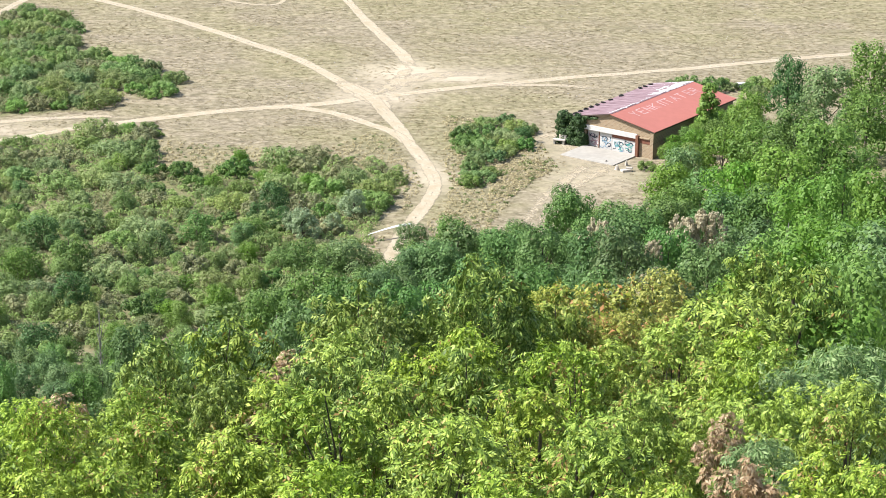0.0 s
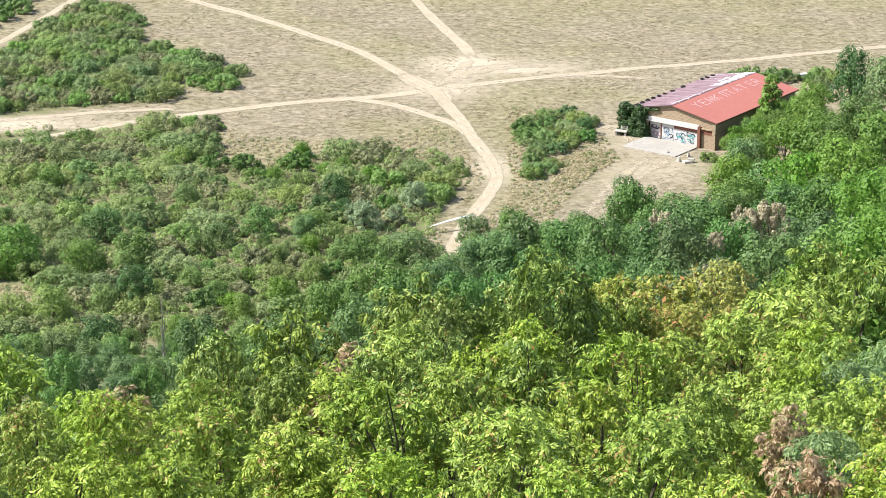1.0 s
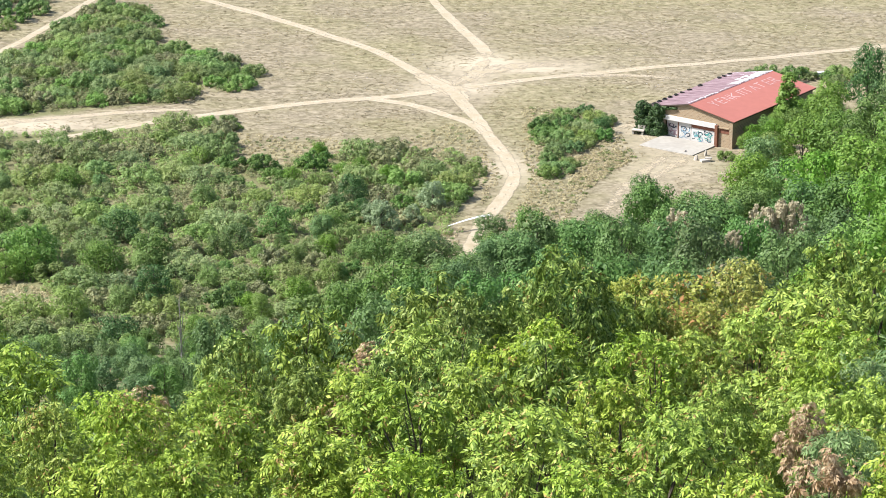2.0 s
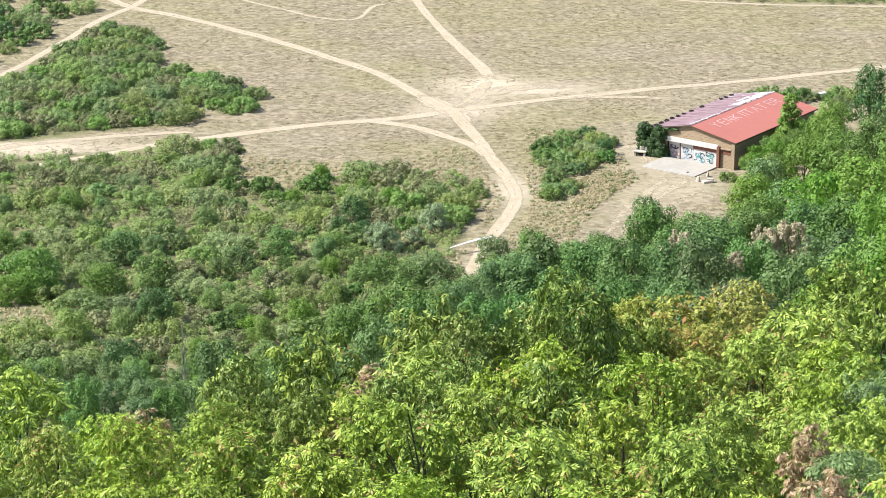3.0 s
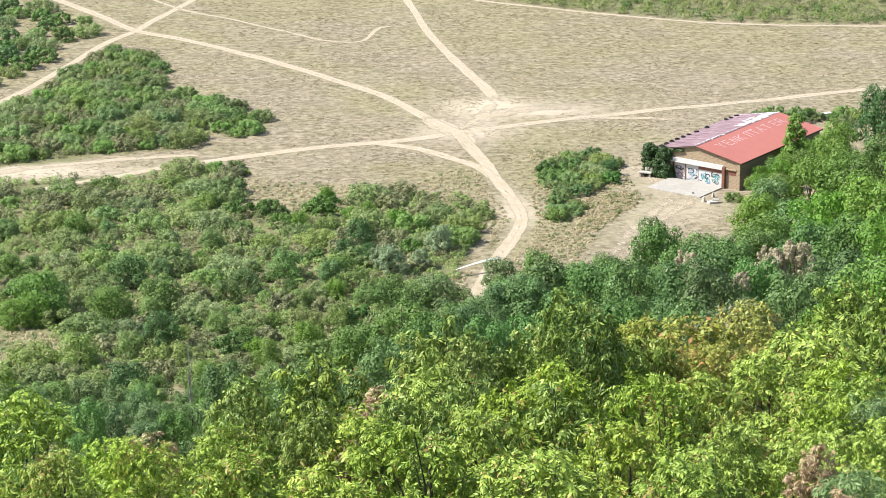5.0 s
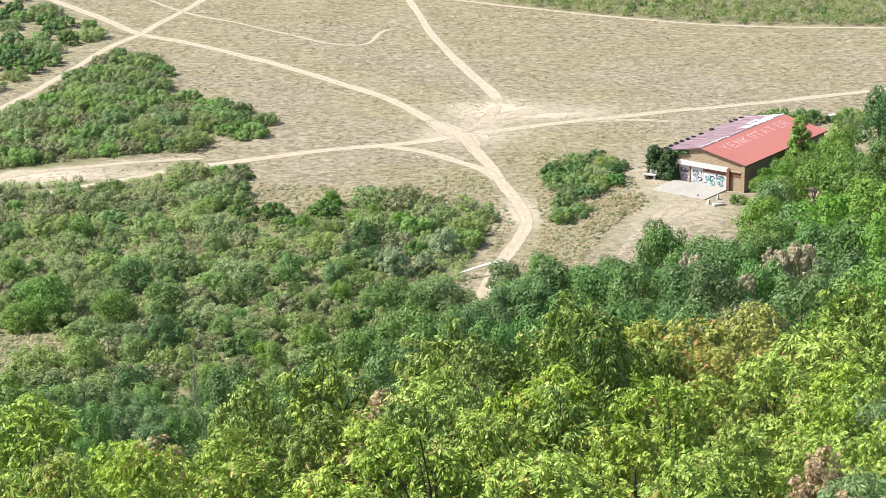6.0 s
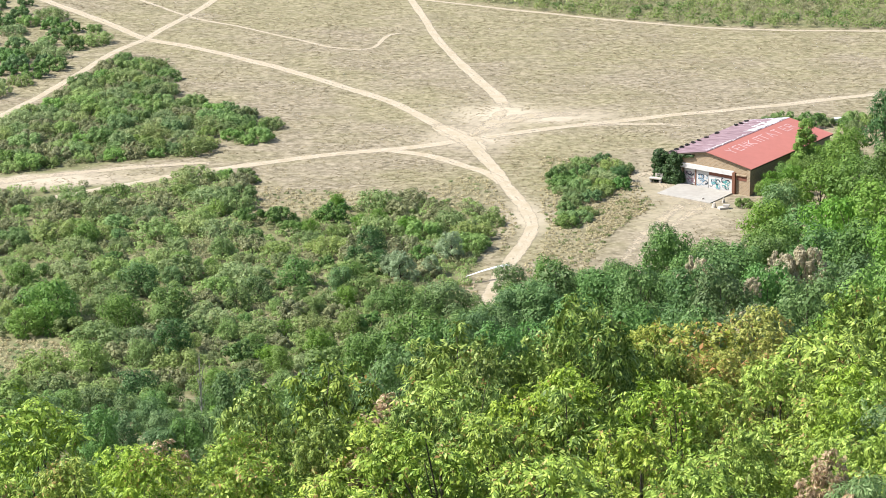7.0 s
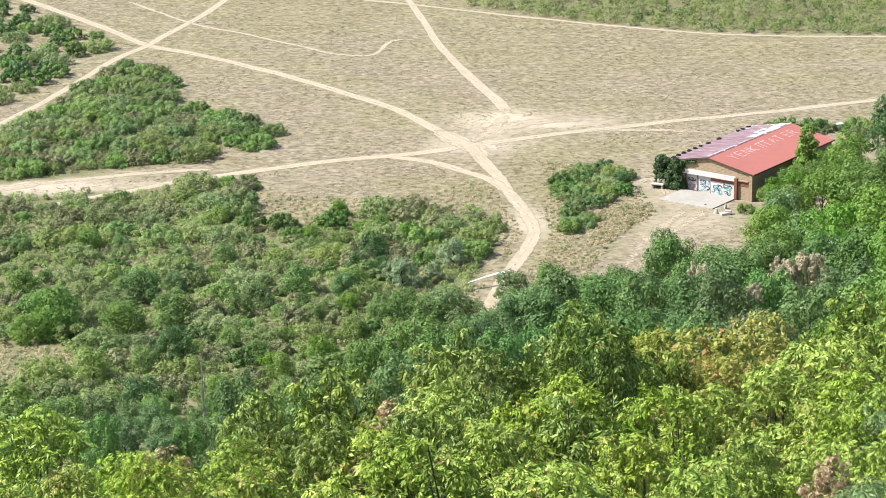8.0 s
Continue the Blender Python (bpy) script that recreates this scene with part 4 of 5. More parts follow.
# half-dry trees, silvery shrubs and bare snags
WITHERED = Kind("withered_tree", "small tree with pale dry foliage on the slope", "tree", "", [simple_variant(55, LEAF_PALE, 6, 8, 3.8, 44, 3600, 0.16, r=(0.05, 0.12), spread=0.44, taper=0.1)])
DARK_OAK = Kind("oak_tree", "very dark green oak that stands out from its neighbours", "tree", "trees at the foot of the slope",
                [simple_variant(s, LEAF_DARK, 6, 8, 2.7, 26, 3500, 0.15, spread=0.40, r=(0.13, 0.23), taper=0.1) for s in (67, 68)])
for x, y, w, h in ((65.4, 388.0, 7.4, 15.8), (-12.2, 358.8, 4.8, 4.9), (-10.9, 351.2, 4.0, 3.6), (-14.0, 354.0, 3.6, 3.4), (25.6, 397.0, 3.4, 3.0), (-35.8, 316.0, 5.4, 5.8), (-38.4, 299.4, 6.2, 5.0)):
    DARK_OAK.put(x, y, gz(x, y), w / 6, h, 8)
for x, y, w, h in PALE:
    WITHERED.put(x, y, gz(x, y), w / 6, h, 8)
for x, y, s in ((-7.6, 346.8, 1.15), (-0.7, 356.8, 1.1), (-3.4, 350.2, 0.75), (-9.7, 350.0, 0.75)):
    SILVER.put(x, y, gz(x, y), s)


def snag(x, y, height, seed):
    """A bare grey dead tree."""
    rng = np.random.default_rng(seed)
    c, _ = lumps(16, 1.5, 1.5, height * 0.4, height, 0.3, 0.4, rng, 0.2)
    me = trunk_mesh("trunk", height, 0.10, c, rng, 16)
    me.materials.clear()
    me.materials.append(GREY_BARK)
    root = tagged(new("dead_tree"), "bare grey dead tree with thin branches", "tree", "bare dead trees")
    root.matrix_world = pose(x, y, gz(x, y))
    new("trunk", me).parent = root


for x, y, h, seed in SNAGS:
    snag(x, y, h, seed)


# ---------------------------------------------------------------- grass
def build_tufts():
    """Dry grass standing in tufts over the field."""
    rng = np.random.default_rng(17)
    n = 100000
    x, y = rng.uniform(-108, 100, n), rng.uniform(326, 575, n)
    keep = np.abs(x) < 0.2 * y + 12
    patch = np.sin(x * 0.21 + 2 * np.sin(y * 0.07)) * np.sin(y * 0.17 + 1.5 * np.sin(x * 0.09)) + rng.normal(size=n) * 0.6
    keep &= patch > -0.35
    for line, w in ROADS:
        for i in range(0, len(line), 2):
            keep &= np.hypot(x - line[i, 0], y - line[i, 1]) > w * 0.75
    a = radians(-36.1)
    lx = (x - 38.98) * math.cos(a) + (y - 392.95) * math.sin(a)
    ly = -(x - 38.98) * math.sin(a) + (y - 392.95) * math.cos(a)
    keep &= ~((np.abs(lx) < 8.2) & (ly > -7.4) & (ly < 26))
    x, y = x[keep], y[keep]
    n = len(x)
    z = ground_z(x, y)
    vs, fs = [], []
    for k in range(2):
        ang = rng.uniform(0, math.pi, n)
        w = rng.uniform(0.15, 0.42, n)
        h = rng.uniform(0.03, 0.10, n)
        dx, dy = np.cos(ang) * w, np.sin(ang) * w
        ox, oy = rng.normal(size=n) * 0.12, rng.normal(size=n) * 0.12
        lean = rng.normal(size=(n, 2)) * 0.2
        p0 = np.stack([x + ox - dx, y + oy - dy, z - 0.02], -1)
        p1 = np.stack([x + ox + dx, y + oy + dy, z - 0.02], -1)
        p2 = np.stack([x + ox + dx * 0.6 + lean[:, 0], y + oy + dy * 0.6 + lean[:, 1], z + h], -1)
        vs.append(np.stack([p0, p1, p2], 1).reshape(-1, 3))
        fs.append(np.arange(3 * n).reshape(n, 3) + 3 * n * k)
    me = mesh_np("grass", np.vstack(vs), np.vstack(fs), [LEAF_STRAW])
    tagged(new("grass", me), "dry straw-coloured grass tufts over the field", "grass", kind="stuff")


build_tufts()


def build_stones():
    """Pale stones strewn over the far part of the field."""
    rng = np.random.default_rng(23)
    vs, fs = [], []
    base = np.array([(1, 0, 0), (0, 1, 0), (-1, 0, 0), (0, -1, 0), (0, 0, 0.8), (0, 0, -0.5)])
    tri = np.array([(0, 1, 4), (1, 2, 4), (2, 3, 4), (3, 0, 4), (1, 0, 5), (2, 1, 5), (3, 2, 5), (0, 3, 5)])
    for i in range(900):
        x, y = rng.uniform(-80, 80), rng.uniform(415, 560)
        if any(inside(poly, x, y) for poly in (BANK, KNOT, CORNER, FAR)):
            continue
        r = rng.uniform(0.06, 0.17)
        fs.append(tri + 6 * len(vs))
        vs.append(base * r * rng.uniform(0.7, 1.2, (6, 3)) + np.array([x, y, gz(x, y) + 0.2 * r]))
    me = mesh_np("field_stones", np.vstack(vs), np.vstack(fs), [STONE])
    tagged(new("field_stones", me), "small pale stones strewn over the dry field", "stones", kind="stuff")


# ---------------------------------------------------------------- hangar
def plain(name, col, rough, scale=3.0, spread=0.25, metal=0.0, dirt=0.5, relief=0.3):
    m, nt, b = material(name, rough)
    n = noise_node(nt, scale, 5, 0.65)
    n2 = noise_node(nt, scale * 0.15, 3, 0.6)
    c1 = ramp(nt, n, [(0.25, tuple(x * (1 - spread) for x in col)), (0.75, tuple(min(1, x * (1 + spread)) for x in col))])
    c2 = mix(nt, ramp(nt, n2, [(0.45, (0, 0, 0)), (0.7, (dirt, dirt, dirt))]), c1, tuple(x * 0.75 for x in col))
    obr = nt.nodes.new("ShaderNodeObjectInfo").outputs["Random"]
    hsv = nt.nodes.new("ShaderNodeHueSaturation")
    nt.links.new(mathn(nt, "ADD", mathn(nt, "MULTIPLY", obr, 0.2), 0.9), hsv.inputs["Value"])
    nt.links.new(c2, hsv.inputs["Color"])
    nt.links.new(hsv.outputs["Color"], b.inputs["Base Color"])
    b.inputs["Metallic"].default_value = metal
    bump(nt, b, n, relief, 0.02)
    return m


def brick_material():
    m, nt, b = material("brick_wall", 0.92)
    bt = nt.nodes.new("ShaderNodeTexBrick")
    mp = nt.nodes.new("ShaderNodeMapping")
    mp.inputs["Rotation"].default_value = (radians(90), 0, 0)
    nt.links.new(nt.nodes.new("ShaderNodeTexCoord").outputs["Object"], mp.inputs["Vector"])
    nt.links.new(mp.outputs["Vector"], bt.inputs["Vector"])
    for key, val in (("Scale", 1.0), ("Brick Width", 0.46), ("Row Height", 0.21), ("Mortar Size", 0.03)):
        bt.inputs[key].default_value = val
    bt.inputs["Color1"].default_value = (0.31, 0.22, 0.14, 1)
    bt.inputs["Color2"].default_value = (0.165, 0.113, 0.072, 1)
    bt.inputs["Mortar"].default_value = (0.37, 0.315, 0.235, 1)
    n = noise_node(nt, 2.6, 6, 0.75)
    col = mix(nt, ramp(nt, n, [(0.34, (0, 0, 0)), (0.62, (0.85, 0.85, 0.85))]), bt.outputs["Color"], (0.3, 0.225, 0.145))
    nt.links.new(col, b.inputs["Base Color"])
    bump(nt, b, n, 0.4, 0.03)
    return m


def old_roof_material():
    """Sun-bleached sheeting: mauve paint, rust-pink streaks and flaking white."""
    m, nt, b = material("old_roof", 0.8)
    streak = noise_node(nt, 1.4, 5, 0.7, (0.203, 1.296, 0.81), "object")
    col = ramp(nt, streak, [(0.32, (0.1, 0.062, 0.074)), (0.47, (0.2, 0.127, 0.14)), (0.58, (0.25, 0.175, 0.19)), (0.72, (0.36, 0.3, 0.31))])
    flake = noise_node(nt, 0.9, 6, 0.75, (0.648, 1.134, 0.81), "object")
    sep = nt.nodes.new("ShaderNodeSeparateXYZ")
    nt.links.new(nt.nodes.new("ShaderNodeTexCoord").outputs["Object"], sep.inputs[0])
    near_ridge = mathn(nt, "MULTIPLY", mathn(nt, "ADD", sep.outputs["X"], 2.6), 0.06, clamp=True)
    rear = mathn(nt, "MULTIPLY", mathn(nt, "SUBTRACT", sep.outputs["Y"], 13.0), 0.014, clamp=True)
    lift = mathn(nt, "ADD", flake, mathn(nt, "ADD", near_ridge, rear))
    white = ramp(nt, lift, [(0.70, (0, 0, 0)), (0.76, (1, 1, 1))])
    col = mix(nt, white, col, (0.551, 0.551, 0.583))
    nt.links.new(col, b.inputs["Base Color"])
    bump(nt, b, streak, 0.4, 0.02)
    return m


BRICK = brick_material()
CONCRETE = plain("concrete", (0.324, 0.304, 0.271), 0.85, 1.2, 0.14)
WHITE = plain("white_paint", (0.535, 0.518, 0.502), 0.6, 2.0, 0.1, dirt=0.35)
RED_ROOF = plain("red_roof", (0.335, 0.12, 0.094), 0.6, 0.8, 0.08, dirt=0.3, relief=0.15)
OLD_ROOF = old_roof_material()
ROOF_EDGE = plain("roof_edge", (0.081, 0.061, 0.049), 0.85)
RUST = plain("rusty_steel", (0.162, 0.073, 0.045), 0.8, 5, 0.35)
BROWN_BOARD = plain("brown_board", (0.194, 0.081, 0.053), 0.8, 4, 0.3)
RUBBER = plain("rubber", (0.018, 0.017, 0.016), 0.85, 6, 0.3)
SPRAY_BLACK = plain("spray_black", (0.032, 0.041, 0.057), 0.6)
SPRAY_TEAL = plain("spray_teal", (0.081, 0.275, 0.267), 0.6)
SPRAY_BLUE = plain("spray_blue", (0.203, 0.3, 0.381), 0.6)
SPRAY_PINK = plain("spray_pink", (0.365, 0.243, 0.275), 0.6)
LETTER = plain("letter_white", (0.486, 0.324, 0.316), 0.7, 3.0, 0.3)
STONE = plain("pale_stone", (0.446, 0.405, 0.356), 0.9, 3.0, 0.2)
build_stones()

hangar = tagged(new("hangar"), "old brick hangar with faded red roof and graffiti on white doors", "building")
HM = pose(38.98, 392.95, 0, 0, 0, -36.1)
hangar.matrix_world = HM
HL, EV, RG, RX = 25.2, 4.35, 5.8, -0.3
SR = (EV - RG) / (7.4 - RX)
SL = (EV - RG) / (7.4 + RX)
part("front_wall", prism_bm([(-7.4, -0.3), (-4.7, -0.3), (-4.7, 2.75), (4.4, 2.75), (4.4, -0.3), (7.4, -0.3), (7.4, EV), (RX, RG), (-7.4, EV)], 0, 0.4), BRICK, hangar, "crumbling brick gable wall")
part("rear_wall", prism_bm([(-7.4, -0.3), (7.4, -0.3), (7.4, EV), (RX, RG), (-7.4, EV)], HL - 0.4, HL), BRICK, hangar)
part("side_wall", box_bm(7.0, 7.4, 0.41, HL - 0.41, -0.3, EV), BRICK, hangar)
part("side_wall", box_bm(-7.4, -7.0, 0.41, HL - 0.41, -0.3, EV), BRICK, hangar)
ZR, ZL = RG + SR * (7.8 - RX), RG + SL * (7.8 + RX)
red = part("roof", prism_bm([(RX, RG + 0.03), (7.8, ZR + 0.03), (7.8, ZR + 0.13), (RX, RG + 0.13)], -0.35, HL + 0.35), RED_ROOF, hangar, "faded red roof sheeting with white painted letters")
old = part("roof", prism_bm([(RX - 0.004, RG + 0.03), (RX - 0.004, RG + 0.10), (-7.8, ZL + 0.10), (-7.8, ZL + 0.03)], -0.35, HL + 0.35), ROOF_EDGE, hangar, "roof deck under weathered sheets")
# weathered sheets on the far slope, each a little proud or sunk
for i in range(24):
    y0 = -0.36 + i * 1.083
    d = random.uniform(0.0, 0.035)
    part("sheet", prism_bm([(RX - 0.01, RG + 0.104 + d), (RX - 0.01, RG + 0.125 + d), (-7.85 - random.uniform(0, 0.1), ZL + 0.125 + d), (-7.85, ZL + 0.104 + d)], y0, y0 + 1.075), OLD_ROOF, old)
for y0, y1, x0, x1, seed in ((14.8, 25.3, -0.5, -2.7, 3), (18.5, 22.0, -2.5, -3.5, 5), (2.0, 8.0, -0.5, -1.0, 7), (9.5, 12.5, -0.5, -0.8, 9)):
    rr_ = random.Random(seed)
    bm = bmesh.new()
    n = 16
    top = [(x0 - rr_.uniform(0, 0.15), y0 + (y1 - y0) * i / n) for i in range(n + 1)]
    low = [(x0 + (x1 - x0) * rr_.uniform(0.35, 1.0), y0 + (y1 - y0) * i / n) for i in range(n + 1)]
    rows = [[bm.verts.new((x, y, RG + SL * abs(x - RX) + dz)) for x, y in side] for dz in (0.168, 0.182) for side in (top, low)]
    for i in range(n):
        for a, b in ((rows[2], rows[3]), (rows[1], rows[0]), (rows[0], rows[2]), (rows[3], rows[1])):
            bm.faces.new((a[i], a[i + 1], b[i + 1], b[i]))
    bmesh.ops.recalc_face_normals(bm, faces=bm.faces[:])
    part("roof_patch", bm, WHITE, old, "ragged white roofing felt patch")
part("ridge_cap", prism_bm([(RX - 0.18, RG + 0.12), (RX, RG + 0.20), (RX + 0.16, RG + 0.15), (RX + 0.16, RG + 0.12)], -0.37, HL + 0.37), OLD_ROOF, hangar, "bleached ridge capping")
part("verge", prism_bm([(RX, RG - 0.06), (7.8, ZR - 0.06), (7.8, ZR + 0.02), (RX, RG + 0.02)], -0.40, -0.3), ROOF_EDGE, hangar)
part("verge", prism_bm([(RX - 0.01, RG - 0.06), (RX - 0.01, RG + 0.02), (-7.8, ZL + 0.02), (-7.8, ZL - 0.06)], -0.40, -0.3), ROOF_EDGE, hangar)
part("gutter", box_bm(7.62, 7.8, -0.3, HL + 0.3, ZR - 0.10, ZR + 0.02, 0.02), ROOF_EDGE, hangar)

# letters painted on the red slope
STROKES = {"Y": "0,2 1,1;2,2 1,1;1,1 1,0", "E": "0,0 0,2;0,2 2,2;0,1 1.6,1;0,0 2,0", "N": "0,0 0,2;0,2 2,0;2,0 2,2", "K": "0,0 0,2;0,1 2,2;0,1 2,0",
           "I": "1,0 1,2", "T": "1,0 1,2;0,2 2,2", "A": "0,0 1,2;1,2 2,0;0.5,0.8 1.5,0.8", "R": "0,0 0,2;0,2 1.8,2;1.8,2 1.8,1;1.8,1 0,1;0.6,1 2,0"}
TEXT = [("Y", 2.9), ("E", 5.0), ("N", 7.0), ("K", 8.9), ("I", 10.8), ("T", 11.7), ("T", 13.0), ("A", 15.1), ("T", 17.1), ("E", 19.6), ("R", 21.4)]
for ch, y0 in TEXT:
    bm = bmesh.new()
    for seg in STROKES[ch].split(";"):
        (a0, b0), (a1, b1) = [tuple(float(v) for v in q.split(",")) for q in seg.split()]
        p0 = Vector((2.75 - b0 * 0.82, y0 + a0 * 0.62, 0))
        p1 = Vector((2.75 - b1 * 0.82, y0 + a1 * 0.62, 0))
        t = (p1 - p0).normalized()
        s = Vector((-t.y, t.x, 0)) * 0.085
        q = [p0 - t * 0.07 - s, p1 + t * 0.07 - s, p1 + t * 0.07 + s, p0 - t * 0.07 + s]
        vs = [bm.verts.new((v.x, v.y, RG + SR * (v.x - RX) + 0.135)) for v in q]
        vs += [bm.verts.new((v.x, v.y, RG + SR * (v.x - RX) + 0.142)) for v in q]
        for f in ((3, 2, 1, 0), (4, 5, 6, 7), (0, 1, 5, 4), (1, 2, 6, 5), (2, 3, 7, 6), (3, 0, 4, 7)):
            bm.faces.new([vs[k] for k in f])
    bmesh.ops.recalc_face_normals(bm, faces=bm.faces[:])
    part("letter", bm, LETTER, red, "white painted letter")

part("lintel", box_bm(-5.0, 4.55, -0.22, 0.1, 2.75, 3.5, 0.04), WHITE, hangar, "white painted concrete lintel")
# doors: four leaves, the first set back
for i, (x0, x1, yd) in enumerate(((-4.66, -2.45, 0.62), (-2.3, -0.1, 0.26), (-0.06, 2.12, 0.3), (2.16, 4.36, 0.26))):
    leaf = part("door_leaf", box_bm(x0, x1, yd, yd + 0.07, 0.03, 2.72 if i < 2 else 2.1, 0.015), WHITE, hangar, "white door leaf covered in sprayed graffiti")
    rng = random.Random(40 + i)
    for k in range(16):
        cx, cz = rng.uniform(x0 + 0.4, x1 - 0.4), rng.uniform(0.5, 1.6 if i > 1 else 2.1)
        rad, a0, sweep = rng.uniform(0.18, 0.55), rng.uniform(0, 6.28), rng.uniform(2.0, 5.2) * rng.choice((-1, 1))
        wide = rng.uniform(0.05, 0.13)
        bm = bmesh.new()
        prev = None
        for q in range(15):
            a = a0 + sweep * q / 14
            rr = rad * (1 - 0.45 * q / 14)
            x, z = cx + 1.25 * rr * math.cos(a), cz + rr * math.sin(a)
            nx, nz = math.cos(a) * wide * (1.1 - q / 16), math.sin(a) * wide * (1.1 - q / 16)
            lim = lambda u, lo, hi: min(max(u, lo), hi)
            pair = [bm.verts.new((lim(x - nx, x0 + 0.03, x1 - 0.03), yd - 0.005 - 0.002 * k, lim(z - nz, 0.08, 2.05))), bm.verts.new((lim(x + nx, x0 + 0.03, x1 - 0.03), yd - 0.005 - 0.002 * k, lim(z + nz, 0.08, 2.05)))]
            if prev:
                bm.faces.new((prev[0], pair[0], pair[1], prev[1]))
            prev = pair
        mats = (SPRAY_PINK, SPRAY_PINK, SPRAY_BLACK) if i == 0 else (SPRAY_BLACK, SPRAY_BLUE, SPRAY_BLUE) if i == 1 else (SPRAY_TEAL, SPRAY_BLACK, SPRAY_BLUE) if i == 2 else (SPRAY_TEAL, SPRAY_BLACK, SPRAY_TEAL)
        part("sprayed_stroke", bm, mats[k % 3], leaf)
part("door_post", box_bm(-2.46, -2.3, 0.18, 0.75, 0.0, 2.74), RUST, hangar, "dark steel door post")
part("door_header", box_bm(-0.06, 4.38, 0.27, 0.33, 2.13, 2.74), BROWN_BOARD, hangar, "brown boarding above the doors")
part("back_board", box_bm(-4.69, 4.39, 0.76, 0.82, 0.0, 2.75), BROWN_BOARD, hangar)
part("pier", box_bm(4.45, 4.95, -0.45, -0.004, -0.3, 3.35, 0.04), RUST, hangar, "rust-stained door pier")
part("pier", box_bm(6.9, 7.5, -0.22, -0.004, -0.3, EV - 0.15, 0.03), BRICK, hangar, "brick corner pier")
part("ledge", box_bm(4.96, 6.88, -0.3, -0.004, 2.95, 3.2, 0.05), BRICK, hangar, "broken brick ledge")
part("panel", box_bm(5.1, 6.8, -0.06, -0.004, 2.2, 2.9, 0.01), BROWN_BOARD, hangar, "brown boarded-up window")
slab = part("slab", box_bm(-4.9, 4.6, -7.0, -0.02, -0.3, 0.16, 0.05), CONCRETE)
slab.matrix_world = HM
tagged(slab, "pale concrete apron in front of the hangar", "concrete slab", kind="structure")


# old tyres that weigh the sheets down along the eave
def tyre_bm():
    bm = bmesh.new()
    n, prof = 16, [(0.20, -0.09), (0.36, -0.10), (0.41, -0.05), (0.41, 0.05), (0.36, 0.10), (0.20, 0.09), (0.24, 0.0)]
    rings = []
    for i in range(n):
        a = 2 * math.pi * i / n
        rings.append([bm.verts.new((r * math.cos(a), r * math.sin(a), z + 0.10)) for r, z in prof])
    for i in range(n):
        A, B = rings[i], rings[(i + 1) % n]
        for k in range(len(prof)):
            bm.faces.new((A[k], B[k], B[(k + 1) % len(prof)], A[(k + 1) % len(prof)]))
    bmesh.ops.recalc_face_normals(bm, faces=bm.faces[:])
    return bm


tyre = None
tilt = math.degrees(math.atan(-SL))
for fr in (0.03, 0.09, 0.155, 0.22, 0.29, 0.36, 0.45, 0.58, 0.82, 0.88, 0.95):
    m = HM @ pose(-7.15, fr * HL, RG + SL * (7.15 + RX) + 0.17, 0, -tilt, fr * 700)
    if tyre is None:
        tyre = part("tyre", tyre_bm(), RUBBER)
        tagged(tyre, "old black car tyre lying on the roof edge", "tyre", "tyres on the roof")
        tyre.matrix_basis = m
    else:
        copy_thing(tyre, m)

# ivy over the corner
rng = np.random.default_rng(77)
cs, rr = [], []
for i in range(95):
    x, z = rng.uniform(-9.4, -5.0), rng.uniform(0.3, 4.7)
    cs.append((x, rng.uniform(-0.8, 0.35), z))
    rr.append(rng.uniform(0.5, 0.9))
for i in range(16):
    cs.append((rng.uniform(-8.7, -7.6), rng.uniform(0.2, 3.5), rng.uniform(0.8, 4.1)))
    rr.append(rng.uniform(0.45, 0.75))
for i in range(9):
    cs.append((-5.2 + i * 0.32, -0.2, 4.55 + i * 0.03))
    rr.append(0.42 - i * 0.025)
for i in range(8):
    cs.append((rng.uniform(-6.2, -5.0), -0.6, rng.uniform(0.1, 1.2)))
    rr.append(rng.uniform(0.4, 0.6))
ivy = new("ivy", None)
ivy.matrix_world = HM
leaves = new("foliage", simple_crown("foliage", LEAF_IVY, np.array(cs), np.array(rr), 9500, 0.2, rng, -0.9, 0.4))
leaves.parent = ivy
stem = new("stem", mesh_np("stem", *tube([(-5.6, -0.35, 0.0), (-5.9, -0.35, 1.5), (-6.4, -0.3, 3.0), (-7.0, -0.3, 4.2)], 0.09, 0.03), [BARK]))
stem.parent = ivy
tagged(ivy, "dense dark green ivy covering the corner of the hangar", "ivy")

# clutter on the yard
def block(name, at, size, turn, mat, label, category, bev=0.05):
    ob = part(name, box_bm(-size[0] / 2, size[0] / 2, -size[1] / 2, size[1] / 2, 0, size[2], bev), mat)
    ob.matrix_world = pose(at[0], at[1], gz(at[0], at[1]) + at[2], 0, 0, turn)
    return tagged(ob, label, category)


bench = tagged(new("bench"), "pale stone bench beside the ivy", "bench")
bench.matrix_world = HM @ pose(-8.4, -1.7, 0, 0, 0, 15)
part("seat", box_bm(-1.0, 1.0, -0.45, 0.45, 0.62, 0.82, 0.04), STONE, bench)
part("backrest", box_bm(-0.2, 1.0, 0.3, 0.45, 0.83, 1.45, 0.05), STONE, bench)
for x in (-0.75, 0.75):
    part("leg", box_bm(x - 0.15, x + 0.15, -0.35, 0.35, -0.05, 0.618, 0.02), CONCRETE, bench)


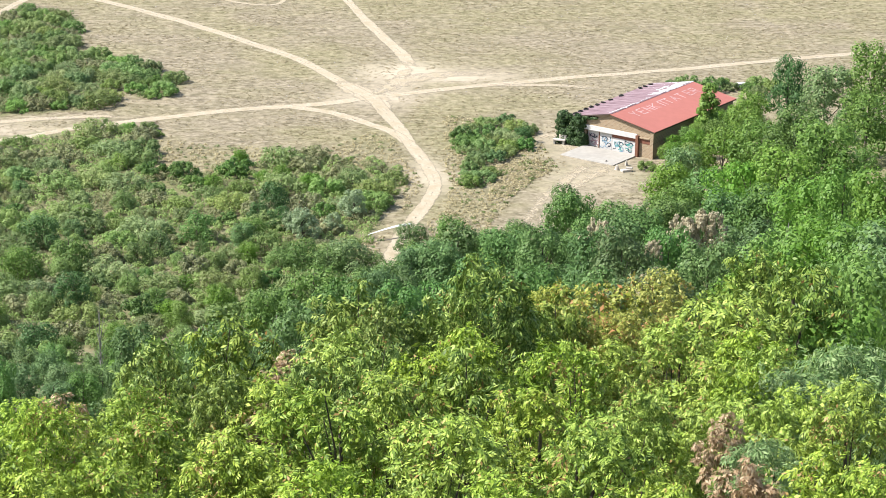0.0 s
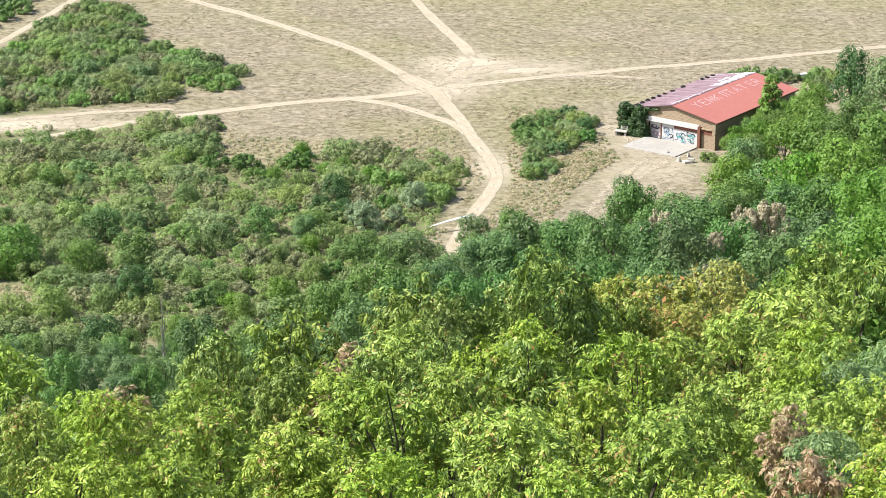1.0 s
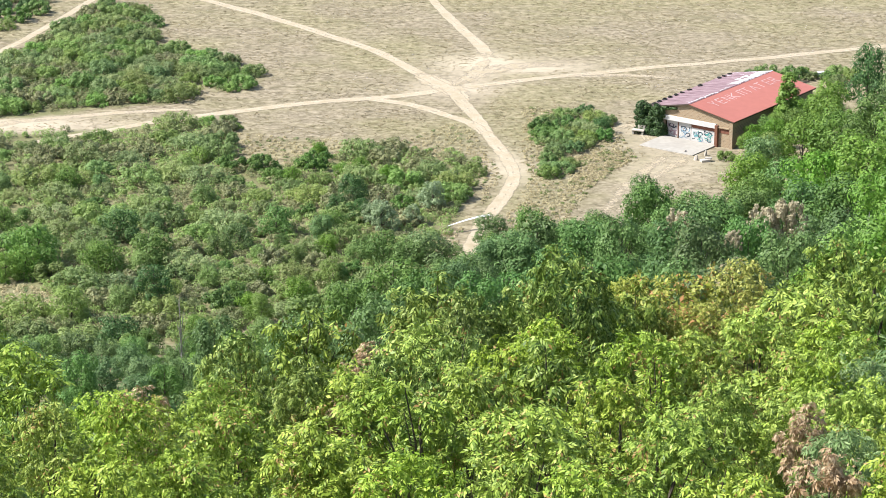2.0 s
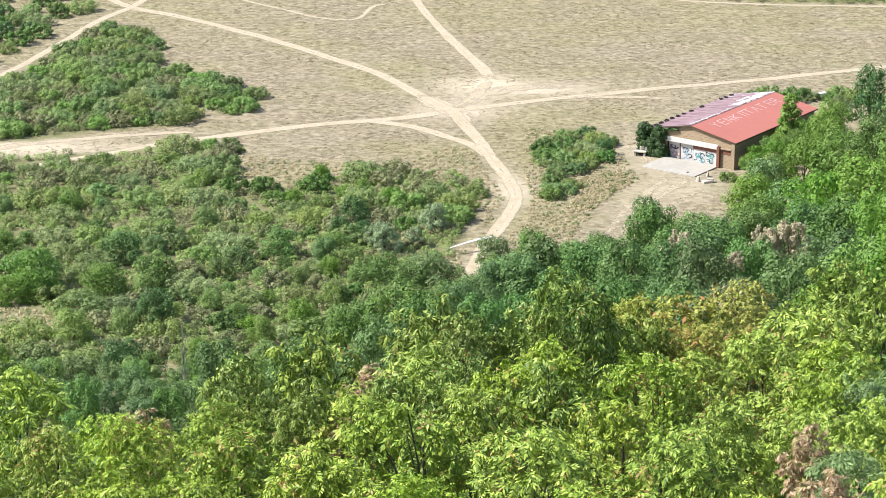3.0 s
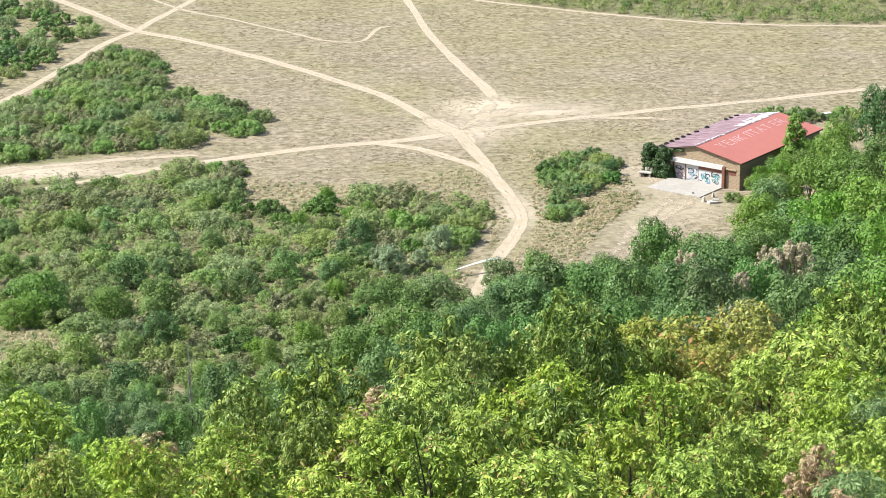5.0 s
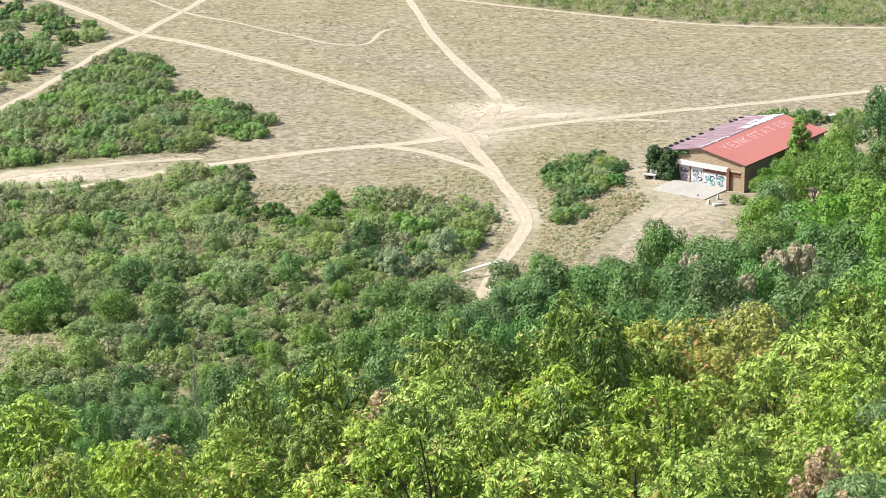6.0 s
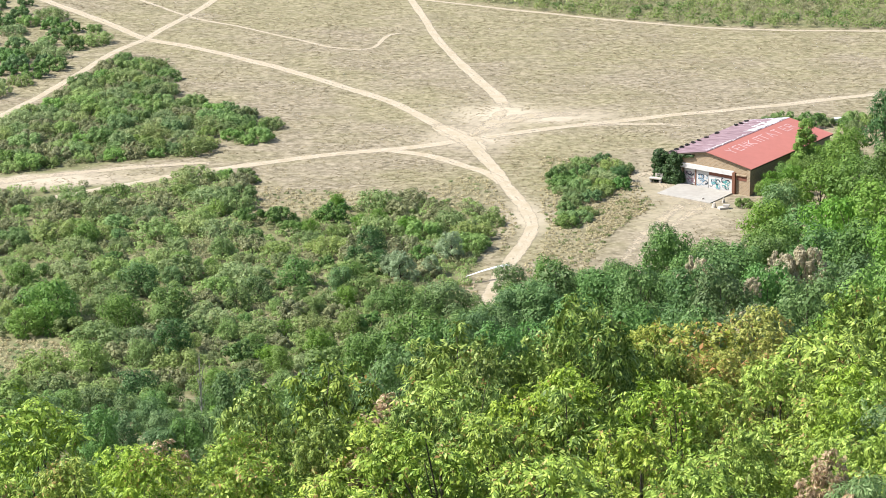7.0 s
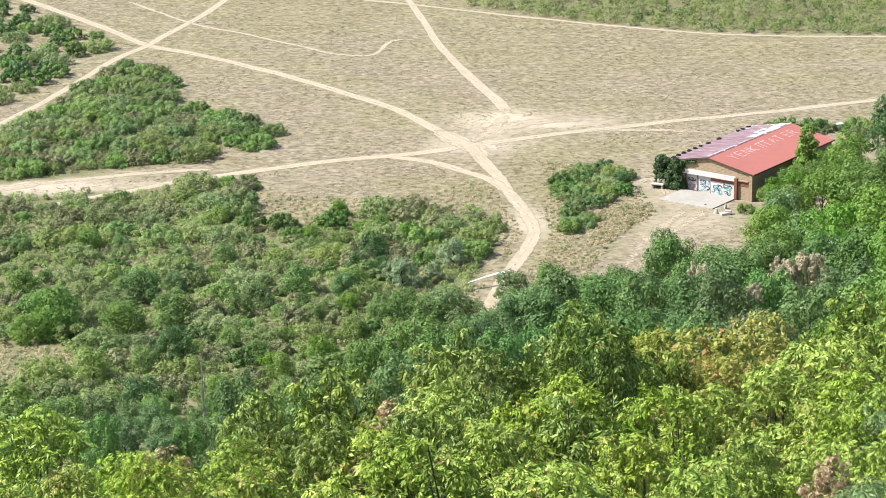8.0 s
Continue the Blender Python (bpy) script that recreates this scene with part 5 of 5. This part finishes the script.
def cone_stone(at, h, r, label):
    bm = bmesh.new()
    bmesh.ops.create_cone(bm, cap_ends=True, segments=9, radius1=r, radius2=r * 0.35, depth=h)
    for v in bm.verts:
        v.co += Vector((random.uniform(-0.06, 0.06), random.uniform(-0.06, 0.06), h / 2))
    ob = part("boulder", bm, STONE)
    ob.matrix_world = pose(at[0], at[1], 0.0, 4, -6, random.uniform(0, 90))
    return tagged(ob, label, "boulder")


cone_stone((38.9, 382.4), 0.85, 0.36, "pale upright stone beside the drive")
cone_stone((40.6, 385.0), 0.8, 0.26, "grey upright stone at the edge of the apron")
block("slab_stack", (40.2, 381.6, -0.02), (1.5, 0.9, 0.35), 20, STONE, "stack of pale broken slabs beside the drive", "rubble")
block("slab_stack", (40.7, 381.9, 0.33), (1.0, 0.6, 0.25), -15, CONCRETE, "broken concrete piece lying on slabs", "rubble")
block("stone", (37.6, 386.6, 0.158), (0.35, 0.25, 0.22), 30, STONE, "small stone lying on the concrete apron", "stone")

# white glider wing low over the track
def wing_bm():
    bm = bmesh.new()
    n, rows = 14, []
    for i in range(n + 1):
        t = i / n
        c = 0.12 + 0.68 * t ** 0.8
        x, lift = 6.6 * t, 0.5 * math.sin(t * 1.9)
        prof = [(-0.5, 0.0), (-0.42, 0.05), (-0.1, 0.085), (0.3, 0.04), (0.5, 0.0), (0.1, -0.03), (-0.3, -0.035)]
        rows.append([bm.verts.new((x, u * c, lift + w * c)) for u, w in prof])
    for a, b in zip(rows, rows[1:]):
        for k in range(7):
            bm.faces.new((a[k], a[(k + 1) % 7], b[(k + 1) % 7], b[k]))
    bm.faces.new(rows[0][::-1])
    bm.faces.new(rows[-1])
    bmesh.ops.recalc_face_normals(bm, faces=bm.faces[:])
    return bm


GEL = plain("white_gelcoat", (0.7, 0.7, 0.71), 0.3, 1.0, 0.03, dirt=0.1, relief=0.02)
wing = tagged(new("glider_wing"), "slender white glider wing propped beside the track", "glider wing")
wing.matrix_world = pose(1.43, 346.3, 0.95, 0, -2, 27)
part("skin", wing_bm(), GEL, wing)
part("trestle", box_bm(6.3, 6.38, -0.2, 0.2, -1.3, 0.44, 0.02), RUST, wing, "steel trestle")

# trees by the hangar
CONIFER = Kind("young_tree", "slim dark green young tree by the hangar", "tree", "", [simple_variant(112, LEAF_BROAD, 3.6, 7, 0.8, 34, 2600, 0.18, 0.1, 0.6, r=(0.1, 0.22))])
CONIFER.put(54.3, 397.2, 0, 1.6)
DARK_SHRUB.put(59.3, 430.5, 0, 1.35)
HAW.put(55.5, 433.5, 0, 1.1)
HAW.put(52.5, 433.0, 0, 0.7)
HAW.put(48.4, 382.4, 0, 1.0)
HAW.put(43.4, 383.0, 0, 0.8)
for lx, ly, s, h in ((10.0, -0.5, 0.5, 3.3), (9.8, 2.6, 0.55, 4.0), (10.3, 5.6, 0.62, 4.5), (9.9, 8.8, 0.6, 4.6), (10.4, 12.0, 0.66, 4.8), (10.2, 16.4, 0.66, 5.0), (10.3, 20.6, 0.66, 5.0), (10.6, 25.0, 0.7, 5.2), (12.6, -2.5, 0.6, 4.4), (13.4, 2.0, 0.7, 5.4), (13.8, 7.0, 0.75, 6.0), (14.0, 13.0, 0.8, 6.4)):
    q = HM @ Vector((lx, ly, 0))
    BROAD.put(q.x, q.y, gz(q.x, q.y), s, h, 8)
for x, y, s in ((62.6, 431.2, 0.8), (65.6, 430.6, 0.9), (67.5, 433.5, 1.1), (62.0, 434.5, 0.7), (70.0, 431.0, 1.2), (66.5, 427.5, 1.0), (72.5, 427.0, 1.3)):
    HAW.put(x, y, 0, s)
tank = block("white_shed", (64.5, 433.4, 0), (1.8, 1.0, 0.75), 25, WHITE, "low white shed half hidden in shrubs", "shed", 0.06)
